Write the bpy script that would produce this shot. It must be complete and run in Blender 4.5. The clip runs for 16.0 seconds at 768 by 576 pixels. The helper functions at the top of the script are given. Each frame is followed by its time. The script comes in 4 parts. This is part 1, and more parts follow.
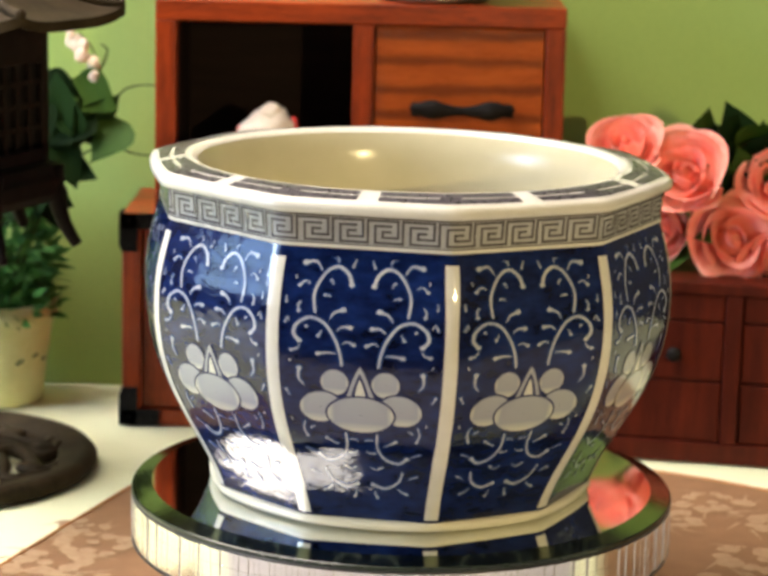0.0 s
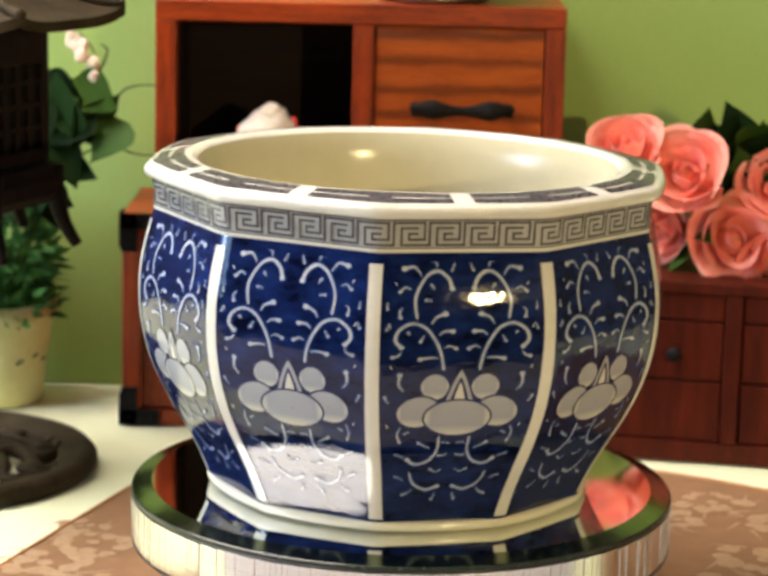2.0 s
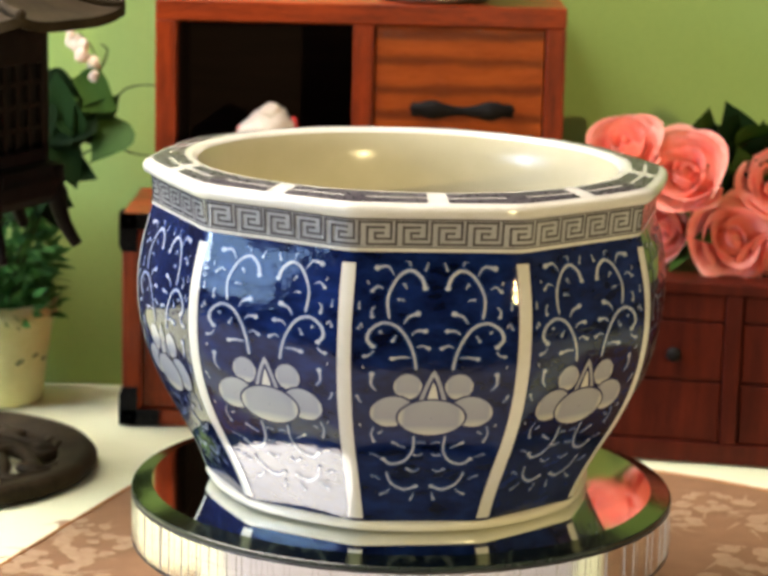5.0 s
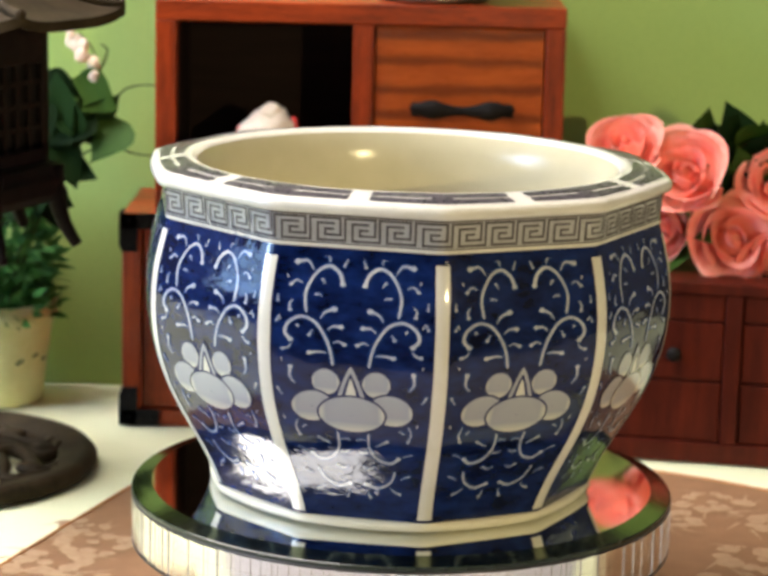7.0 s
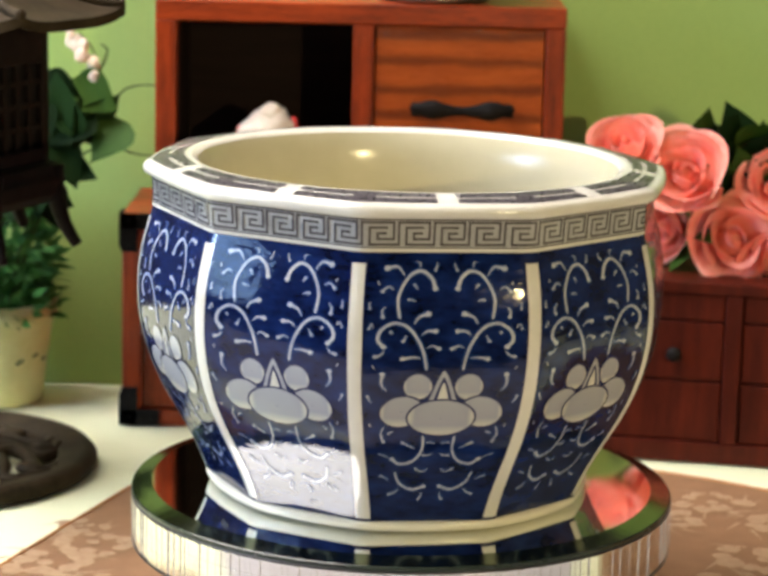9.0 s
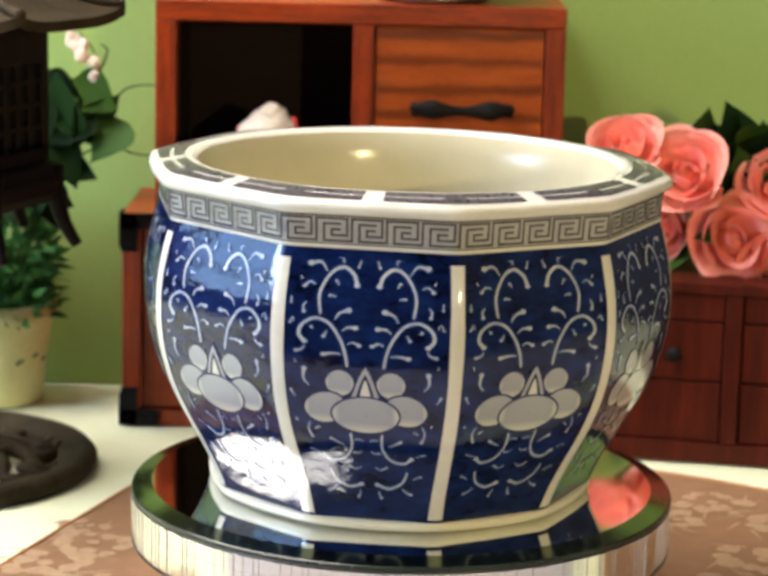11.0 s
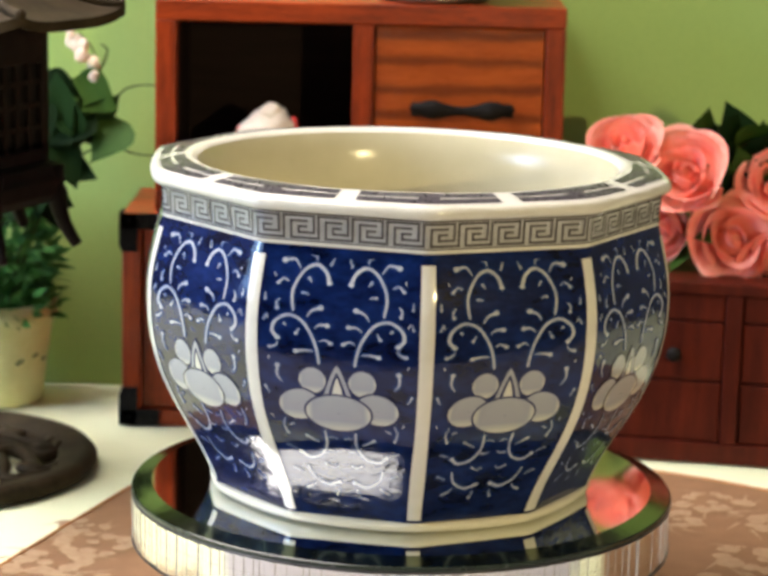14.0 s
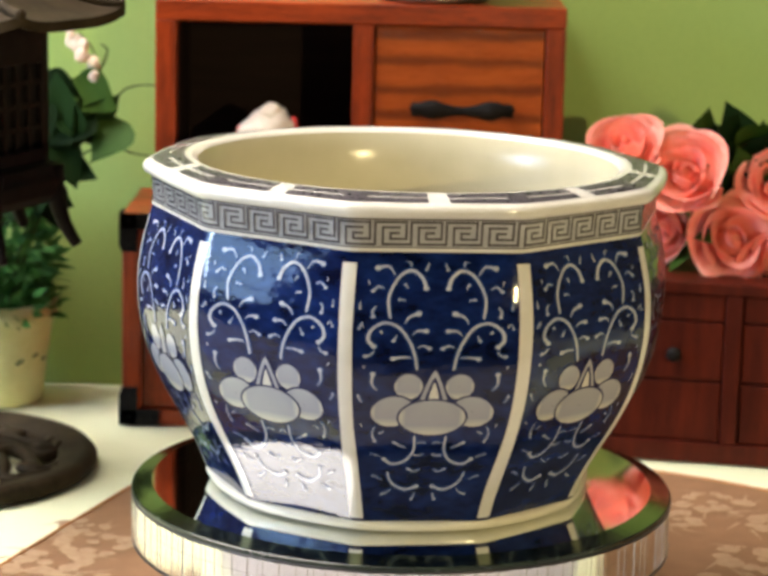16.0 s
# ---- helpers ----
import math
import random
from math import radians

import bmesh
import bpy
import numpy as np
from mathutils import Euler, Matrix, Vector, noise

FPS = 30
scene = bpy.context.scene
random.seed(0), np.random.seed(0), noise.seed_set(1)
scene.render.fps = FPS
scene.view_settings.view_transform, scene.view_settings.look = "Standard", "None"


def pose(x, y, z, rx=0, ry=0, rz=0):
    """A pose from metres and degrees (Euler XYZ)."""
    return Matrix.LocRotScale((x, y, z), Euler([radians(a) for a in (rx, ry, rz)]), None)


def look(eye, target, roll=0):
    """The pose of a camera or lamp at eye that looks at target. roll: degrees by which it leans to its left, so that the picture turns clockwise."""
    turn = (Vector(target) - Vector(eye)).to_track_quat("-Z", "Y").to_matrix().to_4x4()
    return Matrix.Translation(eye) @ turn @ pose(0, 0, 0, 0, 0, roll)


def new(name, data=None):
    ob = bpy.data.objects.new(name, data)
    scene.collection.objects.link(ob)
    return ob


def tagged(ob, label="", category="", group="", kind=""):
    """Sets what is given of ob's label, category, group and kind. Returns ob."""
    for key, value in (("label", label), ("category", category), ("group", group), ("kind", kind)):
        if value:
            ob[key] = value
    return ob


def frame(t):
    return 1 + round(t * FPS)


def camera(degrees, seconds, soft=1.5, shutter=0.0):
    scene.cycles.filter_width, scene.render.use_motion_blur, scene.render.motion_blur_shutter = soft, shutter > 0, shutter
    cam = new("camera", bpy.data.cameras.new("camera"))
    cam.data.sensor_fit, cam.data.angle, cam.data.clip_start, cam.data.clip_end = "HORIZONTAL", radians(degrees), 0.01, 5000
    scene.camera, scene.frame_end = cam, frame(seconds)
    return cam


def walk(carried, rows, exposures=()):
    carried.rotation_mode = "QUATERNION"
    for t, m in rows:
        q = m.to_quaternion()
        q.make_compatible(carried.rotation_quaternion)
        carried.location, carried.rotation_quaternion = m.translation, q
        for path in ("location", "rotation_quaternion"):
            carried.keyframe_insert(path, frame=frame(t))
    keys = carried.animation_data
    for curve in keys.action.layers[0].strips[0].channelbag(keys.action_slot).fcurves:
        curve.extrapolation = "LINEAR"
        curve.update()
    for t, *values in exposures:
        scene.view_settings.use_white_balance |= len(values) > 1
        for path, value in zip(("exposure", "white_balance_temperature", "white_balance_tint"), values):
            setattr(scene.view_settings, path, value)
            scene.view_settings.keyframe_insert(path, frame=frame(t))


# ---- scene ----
cam = camera(18.55, 16.0, soft=3.6)
cam.data.dof.use_dof = True
cam.data.dof.focus_distance = 1.13
cam.data.dof.aperture_fstop = 18
EYE = (0.0, -1.2, 0.4304)
AIM = (-0.0084, -0.2206, 0.2288)
walk(cam, [(0.0, look(EYE, AIM, 1.36)), (16.0, look(EYE, AIM, 1.36))],
     exposures=[(0.0, 0.16, 6400, 14), (4.2, 0.16, 6400, 14), (6.3, 0.16, 6020, 14), (15.4, 0.14, 6020, 14), (16.0, 0.14, 6200, 14)])

# ---- world and light ----
world = bpy.data.worlds.new("world")
scene.world = world
world.use_nodes = True
wn = world.node_tree.nodes
sky = wn.new("ShaderNodeTexSky")
sky.sky_type = "NISHITA"
sky.sun_disc = False
sky.sun_elevation = radians(40)
sky.sun_rotation = radians(90)
wn["Background"].inputs["Strength"].default_value = 0.1
world.node_tree.links.new(sky.outputs[0], wn["Background"].inputs["Color"])


def area_light(name, m, sx, sy, watts, colour):
    data = bpy.data.lights.new(name, "AREA")
    data.shape, data.size, data.size_y, data.energy, data.color = "RECTANGLE", sx, sy, watts, colour
    ob = new(name, data)
    ob.matrix_world = m
    return ob


# daylight fills the window, brightest through its nearer upper pane
area_light("window_daylight", look((-1.689, -0.50, 0.58), (0, -0.50, 0.58)), 1.06, 0.74, 17, (0.40, 0.65, 1.0))
area_light("window_daylight", look((-1.669, -0.4575, 0.60), (0, -0.4575, 0.60)), 0.28, 0.27, 7, (0.66, 0.83, 1.0))
area_light("ceiling_lamp_light", pose(-1.03, 0.26, 1.675), 1.26, 1.6, 34.5, (1.0, 0.905, 0.855))
bulb = bpy.data.lights.new("floor_lamp_light", "AREA")
bulb.shape, bulb.size, bulb.energy, bulb.color = "DISK", 0.012, 10.5, (1.0, 0.79, 0.36)
new("floor_lamp_light", bulb).matrix_world = look((0.74, -1.42, 0.50), (0, 0, 0.12))


# ---- materials ----
def material(name, low, high, rough=0.5, scale=30.0, metal=0.0, bump=0.0, stretch=(1, 1, 1), rough_var=0.08,
             coat=0.0, coords="Object", detail_scale=6.0, vary=0.0, contrast=(0.3, 0.7), bump_scale=None):
    """A two-scale noise material: a broad mottling and a fine grain mix low and high, both also move the roughness."""
    m = bpy.data.materials.new(name)
    m.use_nodes = True
    n, l = m.node_tree.nodes, m.node_tree.links
    b = n["Principled BSDF"]
    tc = n.new("ShaderNodeTexCoord")
    mp = n.new("ShaderNodeMapping")
    mp.inputs["Scale"].default_value = stretch
    l.new(tc.outputs[coords], mp.inputs["Vector"])
    big = n.new("ShaderNodeTexNoise")
    big.inputs["Scale"].default_value = scale
    big.inputs["Detail"].default_value = 4
    fine = n.new("ShaderNodeTexNoise")
    fine.inputs["Scale"].default_value = scale * detail_scale
    fine.inputs["Detail"].default_value = 6
    for t in (big, fine):
        l.new(mp.outputs[0], t.inputs["Vector"])
    mix = n.new("ShaderNodeMath")
    mix.operation = "MULTIPLY_ADD"
    mix.inputs[1].default_value = 0.65
    l.new(big.outputs[0], mix.inputs[0])
    half = n.new("ShaderNodeMath")
    half.operation = "MULTIPLY"
    half.inputs[1].default_value = 0.35
    l.new(fine.outputs[0], half.inputs[0])
    l.new(half.outputs[0], mix.inputs[2])
    ramp = n.new("ShaderNodeValToRGB")
    ramp.color_ramp.elements[0].position, ramp.color_ramp.elements[1].position = contrast
    ramp.color_ramp.elements[0].color = (*low, 1)
    ramp.color_ramp.elements[1].color = (*high, 1)
    l.new(mix.outputs[0], ramp.inputs[0])
    colour = ramp.outputs[0]
    if vary:
        info = n.new("ShaderNodeObjectInfo")
        hsv = n.new("ShaderNodeHueSaturation")
        rng = n.new("ShaderNodeMapRange")
        rng.inputs["To Min"].default_value, rng.inputs["To Max"].default_value = 1 - vary, 1 + vary
        l.new(info.outputs["Random"], rng.inputs["Value"])
        l.new(rng.outputs[0], hsv.inputs["Value"])
        l.new(colour, hsv.inputs["Color"])
        colour = hsv.outputs[0]
    l.new(colour, b.inputs["Base Color"])
    rr = n.new("ShaderNodeMapRange")
    rr.inputs["To Min"].default_value, rr.inputs["To Max"].default_value = max(0.0, rough - rough_var), rough + rough_var
    l.new(fine.outputs[0], rr.inputs["Value"])
    l.new(rr.outputs[0], b.inputs["Roughness"])
    b.inputs["Metallic"].default_value = metal
    b.inputs["Coat Weight"].default_value = coat
    b.inputs["Coat Roughness"].default_value = 0.05
    if bump:
        bp = n.new("ShaderNodeBump")
        bp.inputs["Strength"].default_value = bump
        bp.inputs["Distance"].default_value = 0.002
        if bump_scale:
            extra = n.new("ShaderNodeTexNoise")
            extra.inputs["Scale"].default_value = bump_scale
            l.new(mp.outputs[0], extra.inputs["Vector"])
            l.new(extra.outputs[0], bp.inputs["Height"])
        else:
            l.new(mix.outputs[0], bp.inputs["Height"])
        l.new(bp.outputs[0], b.inputs["Normal"])
    return m


BLUE = material("cobalt_glaze", (0.0010, 0.0024, 0.017), (0.008, 0.022, 0.108), 0.06, 48, bump=0.13, rough_var=0.03, bump_scale=50, contrast=(0.36, 0.66), detail_scale=3, stretch=(1, 1, 2.0))
CREAM = material("cream_inside_glaze", (0.47, 0.43, 0.28), (0.54, 0.50, 0.345), 0.20, 14, bump=0.06, rough_var=0.05)
WHITE = material("white_glaze", (0.64, 0.615, 0.52), (0.72, 0.70, 0.61), 0.09, 40, bump=0.05, rough_var=0.04)
BLUE.node_tree.nodes["Principled BSDF"].inputs["Specular IOR Level"].default_value = 0.46
CREAM.node_tree.nodes["Principled BSDF"].inputs["Specular IOR Level"].default_value = 0.45
# cream foot glaze: the mirror's bounced light is put into its brighter colour
FOOT = material("cream_mirror_lit_foot_glaze", (0.75, 0.71, 0.55), (0.83, 0.79, 0.63), 0.12, 40, bump=0.05, rough_var=0.04)
SCROLL = material("pale_brush_glaze", (0.30, 0.34, 0.44), (0.62, 0.62, 0.58), 0.09, 120, rough_var=0.03)
HALO = material("thin_cobalt_wash", (0.006, 0.018, 0.08), (0.030, 0.075, 0.215), 0.07, 160, rough_var=0.03)
PETAL = material("grey_petal_glaze", (0.29, 0.30, 0.32), (0.38, 0.39, 0.40), 0.08, 45, rough_var=0.03)
HEART = material("cream_heart_glaze", (0.55, 0.54, 0.46), (0.66, 0.64, 0.55), 0.08, 45, rough_var=0.03)
LINE = material("dark_outline_glaze", (0.008, 0.012, 0.05), (0.02, 0.025, 0.09), 0.08, 90, rough_var=0.03)
KEYGROUND = material("key_band_glaze", (0.36, 0.36, 0.345), (0.49, 0.485, 0.46), 0.10, 60, rough_var=0.04)
KEYLINE = material("key_line_glaze", (0.065, 0.058, 0.062), (0.15, 0.135, 0.13), 0.10, 150, rough_var=0.04)
RIMDARK = material("slate_rim_glaze", (0.038, 0.031, 0.038), (0.082, 0.070, 0.076), 0.28, 90, rough_var=0.03)
MIRROR = material("mirror_silver", (0.80, 0.83, 0.81), (0.84, 0.86, 0.84), 0.050, 20, metal=1.0, rough_var=0.015)
BEVEL = material("bevelled_mirror_edge", (0.16, 0.19, 0.11), (0.26, 0.30, 0.19), 0.14, 25, metal=1.0, rough_var=0.04)
EDGE = material("dark_glass_edge", (0.006, 0.012, 0.006), (0.02, 0.032, 0.018), 0.25, 25)
STRIP = material("mirror_strip", (0.74, 0.72, 0.65), (0.88, 0.86, 0.80), 0.16, 160, metal=1.0, rough_var=0.05, vary=0.0)
BLACK = material("black_plastic", (0.012, 0.012, 0.012), (0.03, 0.03, 0.03), 0.4, 80)
WOOD = material("red_lacquered_wood", (0.085, 0.010, 0.003), (0.39, 0.050, 0.005), 0.40, 14, stretch=(1, 9, 9), bump=0.08, coat=0.12, detail_scale=9, vary=0.10, contrast=(0.32, 0.66))
WOODV = material("red_lacquered_wood_upright", (0.10, 0.012, 0.003), (0.38, 0.048, 0.005), 0.40, 14, stretch=(9, 9, 1), bump=0.08, coat=0.12, detail_scale=9, vary=0.10, contrast=(0.32, 0.66))
WOODDARK = material("dark_red_wood", (0.026, 0.0037, 0.002), (0.098, 0.013, 0.005), 0.5, 14, stretch=(9, 9, 1), bump=0.08, coat=0.04, detail_scale=9, vary=0.10)
# interior wood: the compartments' shade is put into its near-black colour
WOODSHADE = material("shade_toned_wood", (0.010, 0.0055, 0.0045), (0.019, 0.010, 0.008), 0.7, 14, stretch=(1, 9, 9))
for wood in (WOOD, WOODV, WOODDARK):
    wood.node_tree.nodes["Principled BSDF"].inputs["Specular IOR Level"].default_value = 0.28
IRON = material("black_iron", (0.005, 0.004, 0.004), (0.014, 0.012, 0.011), 0.6, 90, metal=0.1, bump=0.25)
CASTIRON = material("cast_iron", (0.005, 0.0035, 0.0028), (0.016, 0.0105, 0.008), 0.62, 70, metal=0.1, bump=0.5)
ROOFIRON = material("weathered_cast_iron", (0.014, 0.010, 0.005), (0.055, 0.039, 0.020), 0.6, 55, metal=0.1, bump=0.5)
WALL = material("green_wall_paint", (0.30, 0.445, 0.11), (0.36, 0.51, 0.135), 0.75, 5, bump=0.12, detail_scale=50)
ROOM = material("room_paint", (0.075, 0.066, 0.058), (0.105, 0.094, 0.082), 0.8, 5, bump=0.1, detail_scale=40)
CEIL = material("ceiling_paint", (0.40, 0.38, 0.35), (0.46, 0.44, 0.40), 0.8, 5, bump=0.1, detail_scale=40)
FLOORM = material("floor_boards", (0.07, 0.045, 0.03), (0.14, 0.09, 0.055), 0.5, 4, stretch=(1, 8, 1), detail_scale=12)
LINEN = material("cream_tablecloth", (0.70, 0.72, 0.45), (0.79, 0.81, 0.54), 0.85, 25, bump=0.2, detail_scale=40)
RUNNER = material("brown_cloth", (0.20, 0.10, 0.042), (0.27, 0.14, 0.062), 0.7, 60, bump=0.2, detail_scale=20)
BROCADE = material("gold_brocade", (0.28, 0.160, 0.082), (0.43, 0.29, 0.165), 0.6, 140, bump=0.2)
ROSE = material("coral_rose_petal", (0.98, 0.24, 0.165), (0.99, 0.52, 0.41), 0.6, 40, bump=0.06, vary=0.10)
LEAF = material("dark_ivy_leaf", (0.003, 0.011, 0.002), (0.010, 0.031, 0.005), 0.75, 40, bump=0.15, vary=0.35)
LEAFPALE = material("olive_leaf", (0.020, 0.050, 0.008), (0.046, 0.098, 0.014), 0.55, 40, bump=0.15, vary=0.25)
MOSS = material("green_moss", (0.016, 0.08, 0.012), (0.062, 0.225, 0.028), 0.8, 60, bump=0.3, vary=0.3)
STEM = material("brown_green_stem", (0.03, 0.05, 0.015), (0.07, 0.09, 0.03), 0.6, 80)
BUD = material("blush_bud", (0.66, 0.42, 0.30), (0.82, 0.74, 0.62), 0.6, 60, vary=0.15)
PLANTER = material("cream_crackle_pottery", (0.56, 0.52, 0.20), (0.70, 0.66, 0.33), 0.4, 30, bump=0.1)
PLANTLEAF = material("painted_olive_leaf", (0.05, 0.08, 0.04), (0.12, 0.15, 0.07), 0.4, 80)
PORCELAIN = material("white_porcelain", (0.80, 0.68, 0.56), (0.88, 0.82, 0.74), 0.25, 40)
RED = material("red_paint", (0.55, 0.02, 0.015), (0.68, 0.04, 0.03), 0.35, 60)
BRASS = material("aged_pewter", (0.20, 0.17, 0.12), (0.38, 0.33, 0.24), 0.35, 60, metal=0.8)
SOIL = material("potting_soil", (0.02, 0.014, 0.01), (0.05, 0.036, 0.025), 0.9, 120, bump=0.5)

for dull in (LEAF, LEAFPALE, CASTIRON, IRON, STEM, WOODSHADE, WOODDARK, ROOFIRON):
    dull.node_tree.nodes["Principled BSDF"].inputs["Specular IOR Level"].default_value = 0.10
# the cobalt glaze has a fine orange peel over its broad ripples
gn, gl = BLUE.node_tree.nodes, BLUE.node_tree.links
peel = gn.new("ShaderNodeTexNoise")
peel.inputs["Scale"].default_value, peel.inputs["Detail"].default_value = 130, 3
gl.new(gn["Mapping"].outputs[0], peel.inputs["Vector"])
peel_bump = gn.new("ShaderNodeBump")
peel_bump.inputs["Strength"].default_value, peel_bump.inputs["Distance"].default_value = 0.14, 0.0012
gl.new(peel.outputs[0], peel_bump.inputs["Height"])
gl.new(gn["Bump"].outputs[0], peel_bump.inputs["Normal"])
gl.new(peel_bump.outputs[0], gn["Principled BSDF"].inputs["Normal"])
# rose petals are velvety and let some light through
velvet = ROSE.node_tree.nodes["Principled BSDF"]
velvet.inputs["Sheen Weight"].default_value, velvet.inputs["Sheen Roughness"].default_value = 0.4, 0.35
velvet.inputs["Sheen Tint"].default_value = (1.0, 0.72, 0.66, 1)
rn, rl = ROSE.node_tree.nodes, ROSE.node_tree.links
thin = rn.new("ShaderNodeBsdfTranslucent")
rl.new(rn["Principled BSDF"].inputs["Base Color"].links[0].from_socket, thin.inputs["Color"])
both = rn.new("ShaderNodeMixShader")
both.inputs[0].default_value = 0.25
rl.new(rn["Principled BSDF"].outputs[0], both.inputs[1])
rl.new(thin.outputs[0], both.inputs[2])
rl.new(both.outputs[0], rn["Material Output"].inputs["Surface"])
# the petals' wash thins to bare cream at their lower edge and their tips
pn, pl = PETAL.node_tree.nodes, PETAL.node_tree.links
wash_at = pn.new("ShaderNodeSeparateXYZ")
wash_co = pn.new("ShaderNodeTexCoord")
pl.new(wash_co.outputs["Generated"], wash_at.inputs[0])
wash = pn.new("ShaderNodeValToRGB")
wash.color_ramp.elements[0].position, wash.color_ramp.elements[1].position = 0.03, 0.95
wash.color_ramp.elements[0].color, wash.color_ramp.elements[1].color = (0.60, 0.57, 0.46, 1), (0.36, 0.37, 0.38, 1)
mid = wash.color_ramp.elements.new(0.28)
mid.color = (0.31, 0.32, 0.345, 1)
centred, spread, edge, nearest = (pn.new("ShaderNodeMath") for _ in range(4))
centred.operation, spread.operation, edge.operation, nearest.operation = "SUBTRACT", "ABSOLUTE", "MULTIPLY_ADD", "MINIMUM"
centred.inputs[1].default_value = 0.5
edge.inputs[1].default_value, edge.inputs[2].default_value = -2.6, 1.3
pl.new(wash_at.outputs["X"], centred.inputs[0])
pl.new(centred.outputs[0], spread.inputs[0])
pl.new(spread.outputs[0], edge.inputs[0])
pl.new(edge.outputs[0], nearest.inputs[0])
pl.new(wash_at.outputs["Z"], nearest.inputs[1])
pl.new(nearest.outputs[0], wash.inputs[0])
blend = pn.new("ShaderNodeMix")
blend.data_type = "RGBA"
blend.inputs[0].default_value = 0.8
pl.new(PETAL.node_tree.nodes["Color Ramp"].outputs[0], blend.inputs[6])
pl.new(wash.outputs[0], blend.inputs[7])
pl.new(blend.outputs[2], pn["Principled BSDF"].inputs["Base Color"])

GLOW = bpy.data.materials.new("lamp_glow")
GLOW.use_nodes = True
GLOW.node_tree.nodes["Principled BSDF"].inputs["Emission Color"].default_value = (1, 0.9, 0.75, 1)
GLOW.node_tree.nodes["Principled BSDF"].inputs["Emission Strength"].default_value = 9

GLASS = bpy.data.materials.new("window_glass")
GLASS.use_nodes = True
gb = GLASS.node_tree.nodes["Principled BSDF"]
gb.inputs["Transmission Weight"].default_value, gb.inputs["Roughness"].default_value, gb.inputs["IOR"].default_value = 1, 0.0, 1.45


# ---- building helpers ----
def finish(name, bm, mat, smooth):
    me = bpy.data.meshes.new(name)
    if smooth:
        for f in bm.faces:
            f.smooth = True
    bm.to_mesh(me)
    bm.free()
    me.materials.append(mat)
    return me


def part(name, bm, mat, parent, label="", smooth=False, m=None):
    ob = new(name, finish(name, bm, mat, smooth))
    ob.parent = parent
    if m is not None:
        ob.matrix_basis = m
    return tagged(ob, label)


def thing(name, m, label, category, group="", kind=""):
    ob = new(name)
    ob.empty_display_size = 0.02
    ob.matrix_basis = m
    return tagged(ob, label, category, group, kind)


def solid(name, bm, mat, m, label, category="", group="", kind="", smooth=False):
    ob = new(name, finish(name, bm, mat, smooth))
    ob.matrix_basis = m
    return tagged(ob, label, category, group, kind)


def box(x0, x1, y0, y1, z0, z1, bevel=0.0, bm=None):
    own = bm is None
    bm = bm or bmesh.new()
    made = bmesh.ops.create_cube(bm, size=1)["verts"]
    for v in made:
        v.co = Vector((x0 + (x1 - x0) * (v.co.x + 0.5), y0 + (y1 - y0) * (v.co.y + 0.5), z0 + (z1 - z0) * (v.co.z + 0.5)))
    if bevel:
        edges = list({e for v in made for e in v.link_edges})
        bmesh.ops.bevel(bm, geom=edges, offset=bevel, segments=2, affect="EDGES", profile=0.5)
    return bm


def grid_mesh(fn, nu, nv, closed_u=False, bm=None, flip=False):
    """Quads over fn(i / nu, j / nv)."""
    bm = bm or bmesh.new()
    rows = [[bm.verts.new(fn(i / nu, j / nv)) for i in range(nu + (0 if closed_u else 1))] for j in range(nv + 1)]
    for j in range(nv):
        for i in range(nu):
            k = (i + 1) % len(rows[j])
            q = [rows[j][i], rows[j][k], rows[j + 1][k], rows[j + 1][i]]
            bm.faces.new(q[::-1] if flip else q)
    return bm


def lathe(profile, segs=64, bm=None, cap=False):
    """A turned shape from (radius, height) pairs."""
    n = len(profile) - 1

    def at(u, v):
        r, z = profile[min(n, round(v * n))]
        a = 2 * math.pi * u
        return (r * math.cos(a), r * math.sin(a), z)
    bm = grid_mesh(at, segs, n, True, bm)
    if cap:
        bm.verts.ensure_lookup_table()
        bm.faces.new([bm.verts[i] for i in range(segs)][::-1])
        m = len(bm.verts)
        bm.faces.new([bm.verts[i] for i in range(m - segs, m)])
    return bm


def tube(points, radius, taper=1.0, sides=8, bm=None):
    """A round stem along a smooth line through the points."""
    pts = [Vector(p) for p in points]
    line = []
    for i in range(len(pts) - 1):
        a, b, c, d = pts[max(i - 1, 0)], pts[i], pts[i + 1], pts[min(i + 2, len(pts) - 1)]
        for k in range(6):
            t = k / 6
            line.append(0.5 * (2 * b + (c - a) * t + (2 * a - 5 * b + 4 * c - d) * t * t + (3 * b - a - 3 * c + d) * t ** 3))
    line.append(pts[-1])
    bm = bm or bmesh.new()
    rings = []
    for i, p in enumerate(line):
        way = (line[min(i + 1, len(line) - 1)] - line[max(i - 1, 0)]).normalized()
        side = way.cross(Vector((0.31, 0.87, 0.38))).normalized()
        up = way.cross(side)
        r = radius * (1 + (taper - 1) * i / (len(line) - 1))
        rings.append([bm.verts.new(p + r * (math.cos(2 * math.pi * k / sides) * side + math.sin(2 * math.pi * k / sides) * up)) for k in range(sides)])
    for a, b in zip(rings, rings[1:]):
        for k in range(sides):
            bm.faces.new([a[k], a[(k + 1) % sides], b[(k + 1) % sides], b[k]])
    bm.faces.new(rings[0][::-1])
    bm.faces.new(rings[-1])
    return bm


